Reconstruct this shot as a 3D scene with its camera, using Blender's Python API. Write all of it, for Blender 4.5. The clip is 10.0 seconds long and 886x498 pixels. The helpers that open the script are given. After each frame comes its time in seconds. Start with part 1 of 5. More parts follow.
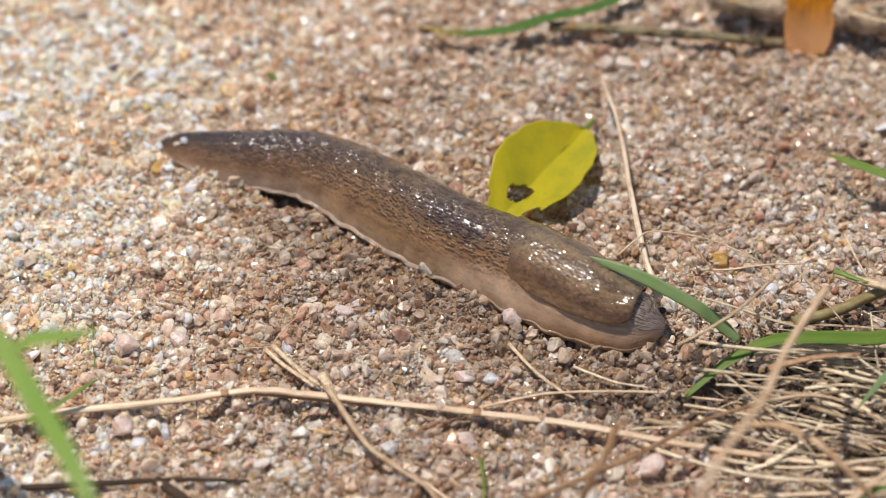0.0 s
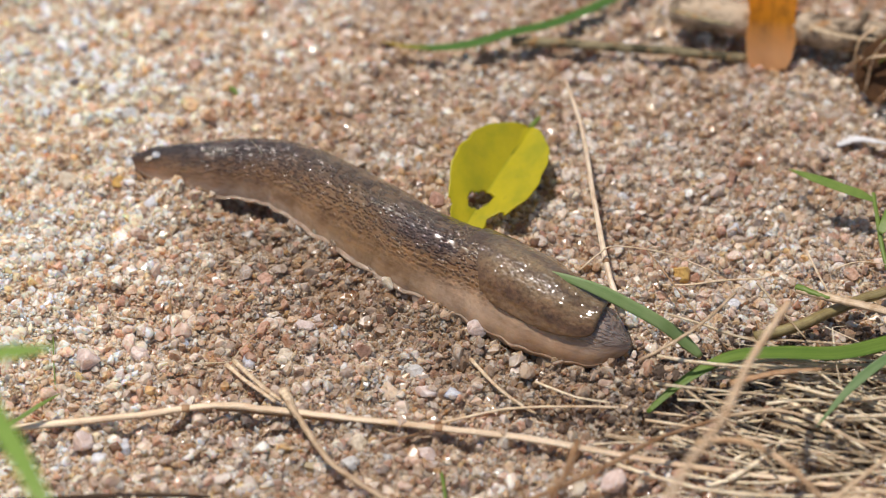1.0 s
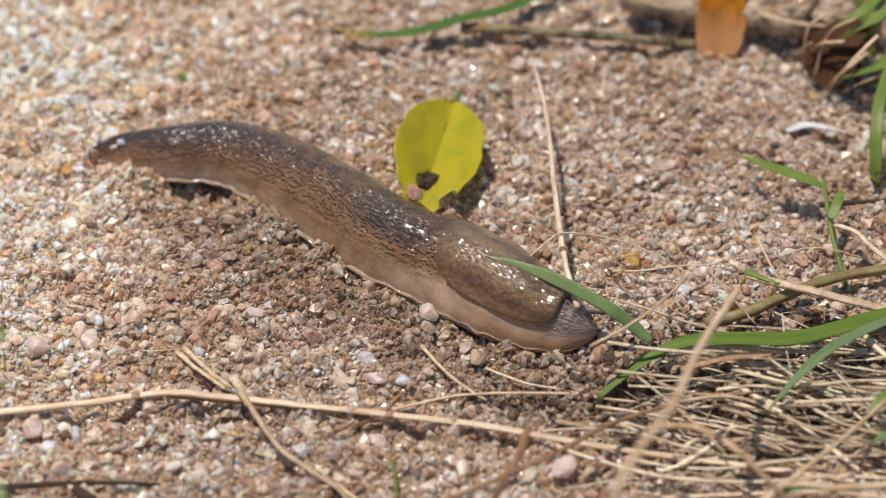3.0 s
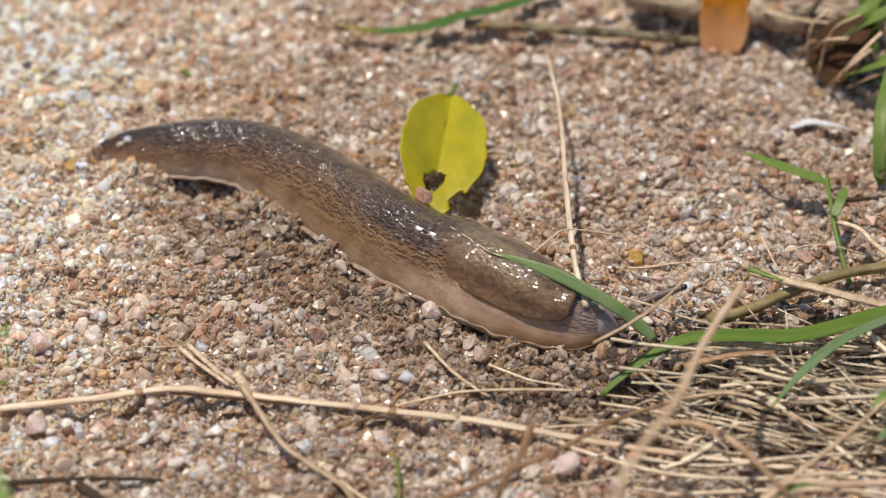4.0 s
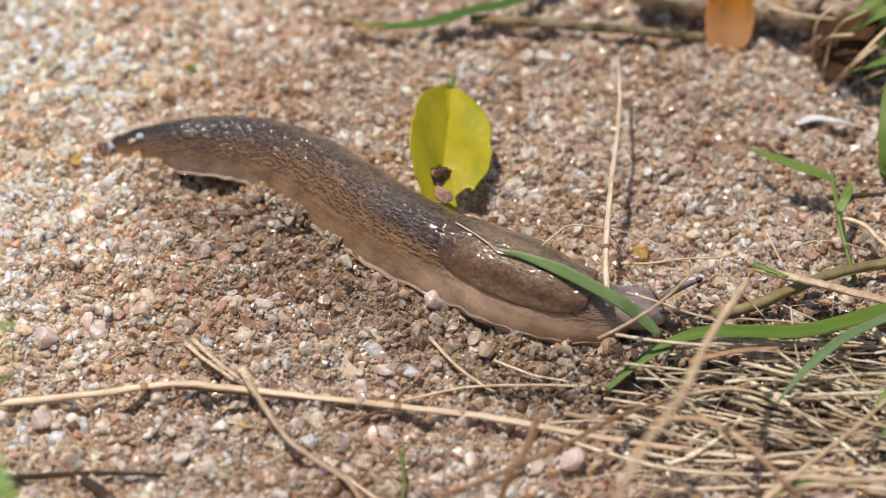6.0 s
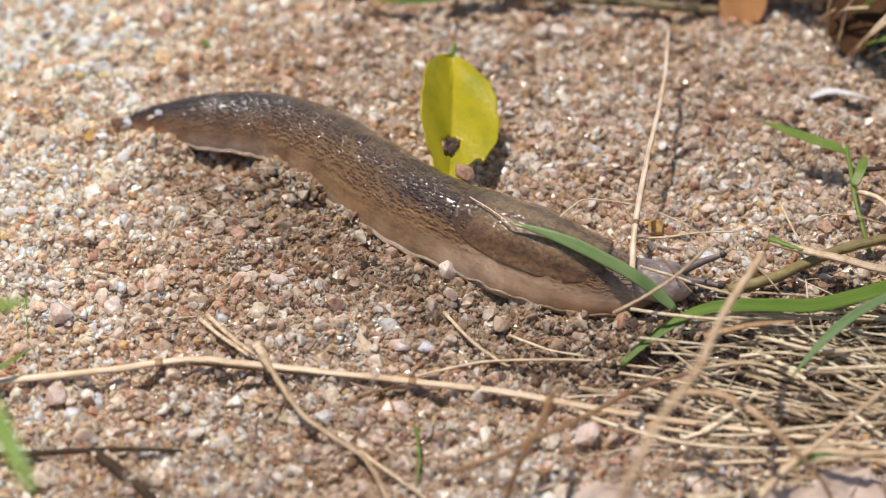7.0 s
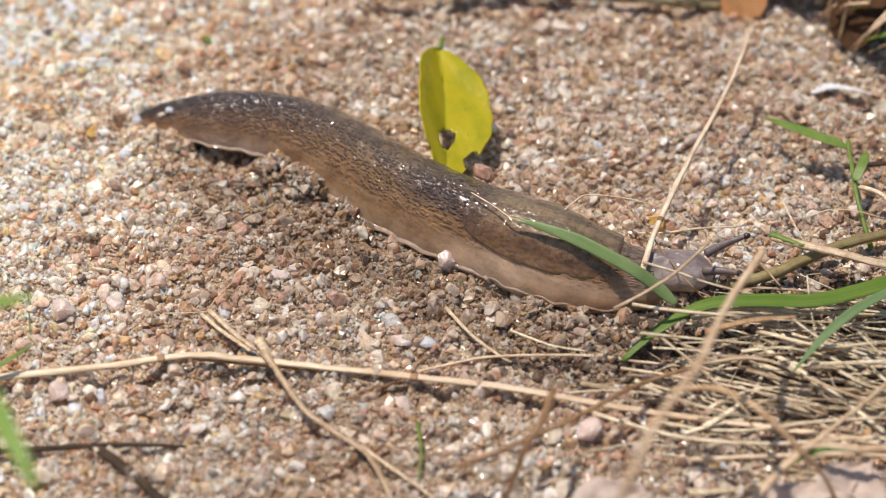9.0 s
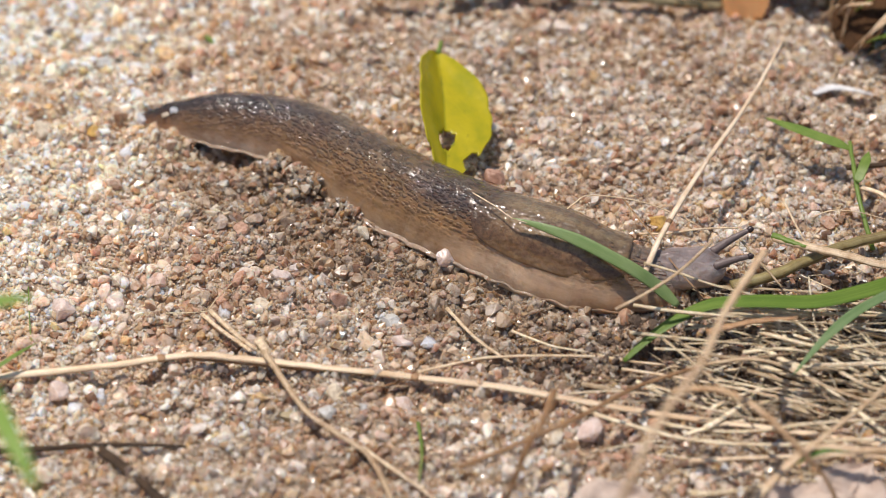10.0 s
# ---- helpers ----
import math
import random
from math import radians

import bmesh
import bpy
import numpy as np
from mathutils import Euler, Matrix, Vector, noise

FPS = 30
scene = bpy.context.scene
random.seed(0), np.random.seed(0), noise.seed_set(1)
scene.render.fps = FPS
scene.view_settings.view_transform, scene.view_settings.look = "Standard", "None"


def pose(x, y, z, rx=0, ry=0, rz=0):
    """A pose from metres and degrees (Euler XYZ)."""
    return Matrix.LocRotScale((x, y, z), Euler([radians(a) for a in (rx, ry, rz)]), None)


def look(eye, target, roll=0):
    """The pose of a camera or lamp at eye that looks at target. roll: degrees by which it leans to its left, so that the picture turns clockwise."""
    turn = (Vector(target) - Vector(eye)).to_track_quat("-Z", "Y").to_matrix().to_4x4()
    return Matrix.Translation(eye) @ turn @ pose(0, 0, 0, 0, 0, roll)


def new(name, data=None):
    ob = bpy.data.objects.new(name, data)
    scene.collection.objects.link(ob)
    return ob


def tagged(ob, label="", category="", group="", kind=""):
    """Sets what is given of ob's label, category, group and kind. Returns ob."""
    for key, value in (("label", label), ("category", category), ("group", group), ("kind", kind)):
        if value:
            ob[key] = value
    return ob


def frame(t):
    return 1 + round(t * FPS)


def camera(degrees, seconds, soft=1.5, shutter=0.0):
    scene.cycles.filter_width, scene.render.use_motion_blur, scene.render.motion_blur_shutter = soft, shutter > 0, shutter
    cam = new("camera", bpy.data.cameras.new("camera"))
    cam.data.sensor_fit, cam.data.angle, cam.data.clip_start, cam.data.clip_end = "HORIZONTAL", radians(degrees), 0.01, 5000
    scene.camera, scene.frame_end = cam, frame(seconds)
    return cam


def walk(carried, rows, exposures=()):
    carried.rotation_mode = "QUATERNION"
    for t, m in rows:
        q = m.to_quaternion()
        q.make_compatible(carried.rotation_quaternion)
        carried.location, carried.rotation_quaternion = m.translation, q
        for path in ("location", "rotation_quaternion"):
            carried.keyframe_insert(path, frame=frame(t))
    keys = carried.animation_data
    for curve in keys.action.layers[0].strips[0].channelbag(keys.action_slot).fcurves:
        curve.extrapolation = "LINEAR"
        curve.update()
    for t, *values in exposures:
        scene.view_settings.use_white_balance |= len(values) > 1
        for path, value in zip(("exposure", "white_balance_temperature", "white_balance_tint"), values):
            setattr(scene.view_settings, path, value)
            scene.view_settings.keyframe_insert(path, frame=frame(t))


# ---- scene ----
# The camera is held still in the hand, with small turns; the lens is a close-up lens with a shallow field.
cam = camera(16, 10.0, soft=1.0)
cam.data.dof.use_dof = True
cam.data.dof.focus_distance = 0.439
cam.data.dof.aperture_fstop = 16.0
PATH = [
    (0, (0.00000, -0.34528, 0.28972), (-0.01212, 0.00058, 0.00069), -1.27),
    (0.5, (0.00000, -0.34541, 0.28983), (-0.00983, 0.00123, 0.00147), -0.98),
    (1, (0.00000, -0.34479, 0.28931), (-0.00663, 0.00195, 0.00233), -0.64),
    (1.5, (0.00000, -0.34419, 0.28881), (-0.00334, 0.00183, 0.00218), -0.30),
    (2, (0.00000, -0.34411, 0.28874), (-0.00032, 0.00206, 0.00246), -0.05),
    (2.5, (0.00000, -0.34463, 0.28917), (0.00062, 0.00122, 0.00146), -0.01),
    (4, (0.00000, -0.34462, 0.28916), (-0.00002, 0.00040, 0.00047), 0.01),
    (4.5, (0.00000, -0.34472, 0.28925), (0.00000, 0.00000, 0.00000), -0.00),
    (5, (0.00000, -0.34461, 0.28916), (-0.00001, -0.00009, -0.00010), -0.01),
    (5.5, (0.00000, -0.34485, 0.28936), (-0.00005, 0.00072, 0.00085), 0.18),
    (7, (0.00000, -0.34437, 0.28895), (-0.00282, -0.00233, -0.00278), -0.39),
    (7.5, (0.00000, -0.34436, 0.28895), (-0.00270, -0.00241, -0.00288), -0.37),
    (8, (0.00000, -0.34443, 0.28901), (-0.00256, -0.00256, -0.00304), -0.43),
    (8.5, (0.00000, -0.34420, 0.28881), (-0.00280, -0.00268, -0.00320), -0.45),
    (9, (0.00000, -0.34480, 0.28931), (-0.00306, -0.00274, -0.00326), -0.47),
    (9.5, (0.00000, -0.34492, 0.28942), (-0.00324, -0.00267, -0.00318), -0.42),
    (10, (0.00000, -0.34425, 0.28886), (-0.00322, -0.00271, -0.00323), -0.37),
]
walk(cam, [(t, look(eye, target, roll)) for t, eye, target, roll in PATH], exposures=[(0, -0.22), (2.5, -0.31), (5.5, -0.29), (7.5, -0.18), (10, -0.15)])

# ---- world, sun, exposure ----
SUN_FROM = Vector((-0.24, 0.12, 0.96)).normalized()
world = bpy.data.worlds.new("sky")
scene.world = world
world.use_nodes = True
wn = world.node_tree.nodes
sky = wn.new("ShaderNodeTexSky")
sky.sky_type = "NISHITA"
sky.sun_disc = False
sky.sun_elevation = math.asin(SUN_FROM.z)
sky.sun_rotation = math.atan2(SUN_FROM.x, SUN_FROM.y)
world.node_tree.links.new(sky.outputs[0], wn["Background"].inputs[0])
wn["Background"].inputs[1].default_value = 0.10
sun_data = bpy.data.lights.new("sun", "SUN")
sun_data.energy, sun_data.angle, sun_data.color = 4.3, radians(0.53), (1.0, 0.912, 0.832)
sun = new("sun", sun_data)
sun.matrix_basis = look(SUN_FROM * 2, (0, 0, 0))

MM = 0.001
rng = random.Random(11)


# ---- materials ----
class Mat:
    """A small wrapper round a node material with one principled shader."""

    def __init__(self, name):
        self.m = bpy.data.materials.new(name)
        self.m.use_nodes = True
        self.t = self.m.node_tree
        self.p = self.t.nodes["Principled BSDF"]

    def node(self, kind, **values):
        n = self.t.nodes.new("ShaderNode" + kind)
        for key, value in values.items():
            n.inputs[key.replace("_", " ")].default_value = value
        return n

    def link(self, a, b):
        self.t.links.new(a, b)

    def put(self, **values):
        for key, value in values.items():
            self.p.inputs[key.replace("_", " ")].default_value = value
        return self

    def ramp(self, source, stops, constant=False):
        n = self.t.nodes.new("ShaderNodeValToRGB")
        e = n.color_ramp.elements
        while len(e) > 1:
            e.remove(e[-1])
        e[0].position, e[0].color = stops[0][0], (*stops[0][1], 1)
        for at, colour in stops[1:]:
            new_stop = e.new(at)
            new_stop.color = (*colour, 1)
        if constant:
            n.color_ramp.interpolation = "CONSTANT"
        self.link(source, n.inputs[0])
        return n.outputs[0]

    def noise(self, scale, detail=4.0, rough=0.6, vector=None):
        n = self.node("TexNoise", Scale=scale, Detail=detail, Roughness=rough)
        self.link(vector if vector else self.coord(), n.inputs["Vector"])
        return n.outputs["Fac"]

    def coord(self, kind="Object"):
        n = self.t.nodes.get("co") or self.t.nodes.new("ShaderNodeTexCoord")
        n.name = "co"
        return n.outputs[kind]

    def mix(self, fac, a, b, blend="MIX"):
        n = self.t.nodes.new("ShaderNodeMix")
        n.data_type, n.blend_type = "RGBA", blend
        for source, socket in ((fac, n.inputs[0]), (a, n.inputs[6]), (b, n.inputs[7])):
            if isinstance(source, bpy.types.NodeSocket):
                self.link(source, socket)
            elif isinstance(source, tuple):
                socket.default_value = (*source, 1)
            else:
                socket.default_value = source
        return n.outputs[2]

    def math(self, op, a, b=0.0, c=0.0):
        n = self.t.nodes.new("ShaderNodeMath")
        n.operation = op
        for source, socket in zip((a, b, c), n.inputs):
            if isinstance(source, bpy.types.NodeSocket):
                self.link(source, socket)
            else:
                socket.default_value = source
        return n.outputs[0]

    def bump(self, height, strength, distance):
        n = self.node("Bump", Strength=strength, Distance=distance)
        self.link(height, n.inputs["Height"])
        last = self.p.inputs["Normal"].links
        if last:
            self.link(last[0].from_socket, n.inputs["Normal"])
        self.link(n.outputs[0], self.p.inputs["Normal"])

    def scaled(self, vector, x, y, z):
        n = self.t.nodes.new("ShaderNodeMapping")
        n.inputs["Scale"].default_value = (x, y, z)
        self.link(vector, n.inputs["Vector"])
        return n.outputs[0]

    def colour(self, socket):
        self.link(socket, self.p.inputs["Base Color"])


GRAIN_STOPS = [
    (0.000, (0.26, 0.18, 0.13)), (0.030, (0.54, 0.39, 0.25)), (0.110, (0.67, 0.54, 0.41)), (0.210, (0.63, 0.43, 0.34)),
    (0.300, (0.70, 0.57, 0.44)), (0.400, (0.58, 0.46, 0.35)), (0.460, (0.77, 0.69, 0.59)), (0.560, (0.67, 0.48, 0.40)),
    (0.640, (0.62, 0.55, 0.49)), (0.700, (0.81, 0.76, 0.70)), (0.790, (0.62, 0.43, 0.23)), (0.820, (0.54, 0.47, 0.42)),
    (0.860, (0.50, 0.33, 0.24)), (0.910, (0.84, 0.80, 0.76)), (0.975, (0.20, 0.17, 0.16)),
]
# ground wetted along the slug's way: middle and reach, mm
WET = [(-37, 11, 11), (-29, 7, 13), (-20, -1, 12), (-11, -9, 11), (-1, -18, 10), (9, -25, 11), (17, -29, 10), (26, -30, 10), (36, -31, 11), (48, -33, 12)]


def wetness(m):
    """How damp the ground is, 0 to 1, with a ragged edge."""
    place = m.t.nodes.new("ShaderNodeNewGeometry").outputs["Position"]
    ragged = m.math("MULTIPLY", m.math("SUBTRACT", m.noise(110, 5, 0.65, place), 0.5), 1.6)
    wet = None
    for x, y, reach in WET:
        off = m.t.nodes.new("ShaderNodeVectorMath")
        off.operation = "DISTANCE"
        m.link(place, off.inputs[0])
        off.inputs[1].default_value = (x * MM, y * MM, 0)
        near = m.math("DIVIDE", off.outputs["Value"], reach * MM)
        wet = m.math("MINIMUM", wet, near) if wet else near
    return m.ramp(m.math("ADD", wet, ragged), [(0.55, (1, 1, 1)), (1.45, (0, 0, 0))])


def grain_material(name, calm=0.0, towards=(0.52, 0.40, 0.29), single=False):
    """Sand grains: quartz, feldspar, iron-stained and dark mineral, one tint a grain."""
    m = Mat(name)
    geo = m.t.nodes.new("ShaderNodeNewGeometry")
    r = m.t.nodes.new("ShaderNodeObjectInfo").outputs["Random"] if single else geo.outputs["Random Per Island"]
    stops = [(at, tuple(c * (1 - calm) + q * calm for c, q in zip(colour, towards))) for at, colour in GRAIN_STOPS]
    base = m.ramp(r, stops, constant=True)
    second = m.math("FRACT", m.math("MULTIPLY", r, 37.7))
    tint = m.ramp(second, [(0, (0.70, 0.63, 0.58)), (0.5, (0.97, 0.97, 0.97)), (1, (1.12, 1.12, 1.11))])
    c = m.mix(1.0, base, tint, "MULTIPLY")
    dirt = m.ramp(m.noise(1300, 6, 0.8), [(0.36, (0.56, 0.44, 0.33)), (0.51, (1, 1, 1)), (0.68, (1.25, 1.23, 1.2))])
    c = m.mix(0.95, c, dirt, "MULTIPLY")
    patch = m.ramp(m.noise(38, 4, 0.6, geo.outputs["Position"]), [(0.36, (0.82, 0.73, 0.65)), (0.56, (1.04, 1.03, 1.01))])
    c = m.mix(1.0, c, patch, "MULTIPLY")
    # sunlit glare at the left far end, painted in: dry brightens the sand's colour
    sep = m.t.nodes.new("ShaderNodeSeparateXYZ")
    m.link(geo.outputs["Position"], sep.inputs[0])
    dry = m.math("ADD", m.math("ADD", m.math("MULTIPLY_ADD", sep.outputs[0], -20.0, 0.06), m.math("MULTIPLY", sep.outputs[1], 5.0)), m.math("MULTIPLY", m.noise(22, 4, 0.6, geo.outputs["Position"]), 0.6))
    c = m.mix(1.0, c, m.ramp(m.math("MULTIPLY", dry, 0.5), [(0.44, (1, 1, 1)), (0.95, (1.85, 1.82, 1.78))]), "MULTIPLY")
    c = m.mix(1.0, c, (0.90, 0.88, 0.85), "DARKEN")
    # damp sand is darker and browner
    m.colour(m.mix(m.math("MULTIPLY", wetness(m), 0.85), c, m.mix(1.0, c, (0.56, 0.52, 0.47), "MULTIPLY")))
    m.link(m.ramp(m.math("FRACT", m.math("MULTIPLY", r, 91.3)), [(0, (0.05,) * 3), (0.5, (0.20,) * 3), (1, (0.45,) * 3)]), m.p.inputs["Roughness"])
    m.put(IOR=1.54, Subsurface_Weight=0.85, Subsurface_Radius=(1.0, 0.78, 0.55), Subsurface_Scale=0.0011)
    m.bump(m.noise(2200, 5, 0.7), 0.5, 0.00008)
    return m.m


def pebble_material(name, a, b, rough=0.4, scale=700.0, glassy=0.0):
    m = Mat(name)
    c = m.ramp(m.noise(scale, 6, 0.65), [(0.3, b), (0.55, a), (0.8, tuple(min(1, v * 1.15) for v in a))])
    spots = m.ramp(m.noise(scale * 4, 4, 0.7), [(0.30, (0.55, 0.48, 0.42)), (0.46, (1, 1, 1))])
    m.colour(m.mix(0.8, c, spots, "MULTIPLY"))
    m.put(Roughness=rough, IOR=1.54)
    if glassy:
        m.put(Subsurface_Weight=min(1.0, glassy * 2.5), Subsurface_Radius=(1, 0.9, 0.75), Subsurface_Scale=0.003)
    m.bump(m.noise(1500, 5, 0.65), 0.6, 0.0001)
    return m.m


def soil_material():
    m = Mat("sandy_soil")
    v = m.node("TexVoronoi", Scale=1500.0)
    m.link(m.coord(), v.inputs["Vector"])
    sand = m.ramp(v.outputs["Color"], [(0, (0.33, 0.235, 0.16)), (0.4, (0.47, 0.35, 0.25)), (0.7, (0.54, 0.41, 0.30)), (1, (0.66, 0.56, 0.45))])
    stain = m.ramp(m.noise(60, 5, 0.65), [(0.3, (0.72, 0.64, 0.56)), (0.65, (1, 1, 1))])
    c = m.mix(1.0, sand, stain, "MULTIPLY")
    m.colour(m.mix(m.math("MULTIPLY", wetness(m), 0.85), c, m.mix(1.0, c, (0.56, 0.52, 0.47), "MULTIPLY")))
    m.put(Roughness=0.85)
    m.bump(v.outputs["Distance"], 0.6, 0.0004)
    m.bump(m.noise(3000, 4), 0.5, 0.0002)
    return m.m


def straw_material(name, pale, brown, scale=1.0, rough=0.38, dull=0.62):
    """Dry stalk with lengthwise fibres (its object's UV runs along the stalk)."""
    m = Mat(name)
    uv = m.coord("UV")
    fibre = m.noise(1.0, 5, 0.75, m.scaled(uv, 2.5, 34 * scale, 1))
    blotch = m.noise(1.0, 4, 0.6, m.scaled(uv, 14, 1.5, 1))
    bands = m.noise(1.0, 3, 0.6, m.scaled(uv, 0.9, 6, 1))
    info = m.t.nodes.new("ShaderNodeObjectInfo")
    geo = m.t.nodes.new("ShaderNodeNewGeometry")
    c = m.ramp(fibre, [(0.34, brown), (0.50, pale), (0.66, tuple(min(1, v * 1.2) for v in pale))])
    c = m.mix(1.0, c, m.ramp(blotch, [(0.3, (0.62, 0.5, 0.38)), (0.55, (1, 1, 1))]), "MULTIPLY")
    c = m.mix(0.8, c, m.ramp(bands, [(0.38, (0.50, 0.37, 0.24)), (0.47, (0.95, 0.92, 0.88)), (0.62, (1.12, 1.10, 1.05))]), "MULTIPLY")
    pick = m.math("FRACT", m.math("ADD", info.outputs["Random"], geo.outputs["Random Per Island"]))
    m.colour(m.mix(1.0, c, m.ramp(pick, [(0, (dull, dull * 0.84, dull * 0.68)), (0.4, (0.95, 0.9, 0.82)), (1, (1.15, 1.1, 1.05))]), "MULTIPLY"))
    m.put(Roughness=rough, Subsurface_Weight=0.15, Subsurface_Radius=(1, 0.7, 0.4), Subsurface_Scale=0.0004)
    m.bump(fibre, 0.8, 0.00012)
    return m.m


def blade_material(name, lit, deep, yellow=None):
    """Green grass blade: parallel veins, some yellowing, light shining through."""
    m = Mat(name)
    uv = m.coord("UV")
    vein = m.noise(1.0, 3, 0.6, m.scaled(uv, 1.2, 34, 1))
    soft = m.noise(1.0, 4, 0.6, m.scaled(uv, 5, 2, 1))
    c = m.ramp(vein, [(0.3, deep), (0.6, lit)])
    c = m.mix(1.0, c, m.ramp(soft, [(0.3, (0.7, 0.8, 0.6)), (0.6, (1.05, 1.0, 1.0))]), "MULTIPLY")
    if yellow:
        sep = m.t.nodes.new("ShaderNodeSeparateXYZ")
        m.link(uv, sep.inputs[0])
        f = m.ramp(m.math("ADD", sep.outputs[0], m.math("MULTIPLY", soft, 0.12)), [(0.10, (1, 1, 1)), (0.24, (0, 0, 0))])
        c = m.mix(f, c, yellow)
    m.colour(c)
    m.put(Roughness=0.38, IOR=1.45)
    m.bump(vein, 0.35, 0.0001)
    thin = m.node("BsdfTranslucent")
    m.link(c, thin.inputs[0])
    mix = m.node("MixShader", Fac=0.42)
    m.link(m.p.outputs[0], mix.inputs[1])
    m.link(thin.outputs[0], mix.inputs[2])
    m.link(mix.outputs[0], m.t.nodes["Material Output"].inputs[0])
    return m.m


def leaf_material(name, lit, deep, spot, vein_scale=1.0, through_it=0.45, rough=0.3, foot_colour=None, bitten=()):
    """Thin leaf: midrib and side veins from its UV, blotches and small spots."""
    m = Mat(name)
    uv = m.coord("UV")
    blotch = m.noise(1.0, 5, 0.6, m.scaled(uv, 3.2, 4.5, 1))
    c = m.ramp(blotch, [(0.3, deep), (0.52, lit), (0.75, tuple(min(1, v * 1.1) for v in lit))])
    specks = m.ramp(m.noise(1.0, 3, 0.7, m.scaled(uv, 16, 20, 1)), [(0.66, (0, 0, 0)), (0.72, (1, 1, 1))])
    c = m.mix(m.math("MULTIPLY", specks, 0.6), c, spot)
    sep = m.t.nodes.new("ShaderNodeSeparateXYZ")
    m.link(uv, sep.inputs[0])
    off = m.math("ABSOLUTE", m.math("SUBTRACT", sep.outputs[0], 0.5))
    slant = m.math("SUBTRACT", m.math("MULTIPLY", sep.outputs[1], 9.0 * vein_scale), m.math("MULTIPLY", off, 7.0))
    side = m.math("ABSOLUTE", m.math("SUBTRACT", m.math("FRACT", slant), 0.5))
    ribs = m.ramp(side, [(0.0, (1, 1, 1)), (0.06, (0, 0, 0))])
    mid = m.ramp(off, [(0.008, (1, 1, 1)), (0.02, (0, 0, 0))])
    m.colour(m.mix(m.math("MULTIPLY", m.math("MAXIMUM", m.math("MULTIPLY", ribs, 0.08), mid), 0.55), c, deep))
    if foot_colour:
        # the leaf turns to a second colour towards its foot
        m.colour(m.mix(m.ramp(sep.outputs[1], [(0.16, (1, 1, 1)), (0.46, (0, 0, 0))]), m.p.inputs["Base Color"].links[0].from_socket, foot_colour))
    for cx, cy, rx, ry in bitten:
        # the rim of an eaten hole has stayed dark green
        dx, dy = m.math("DIVIDE", m.math("SUBTRACT", sep.outputs[0], cx), rx), m.math("DIVIDE", m.math("SUBTRACT", sep.outputs[1], cy), ry)
        gap = m.math("ADD", m.math("ADD", m.math("MULTIPLY", dx, dx), m.math("MULTIPLY", dy, dy)), m.math("MULTIPLY", blotch, 0.9))
        m.colour(m.mix(m.ramp(gap, [(0.75, (0.85, 0.85, 0.85)), (1.35, (0, 0, 0))]), m.p.inputs["Base Color"].links[0].from_socket, (0.10, 0.16, 0.015)))
    m.put(Roughness=rough)
    m.bump(ribs, 0.3, 0.00005)
    m.bump(m.noise(1.0, 4, 0.6, m.scaled(uv, 14, 20, 1)), 0.5, 0.00025)
    thin = m.node("BsdfTranslucent")
    m.link(m.p.inputs["Base Color"].links[0].from_socket, thin.inputs[0])
    mix = m.node("MixShader", Fac=through_it)
    m.link(m.p.outputs[0], mix.inputs[1])
    m.link(thin.outputs[0], mix.inputs[2])
    m.link(mix.outputs[0], m.t.nodes["Material Output"].inputs[0])
    return m.m


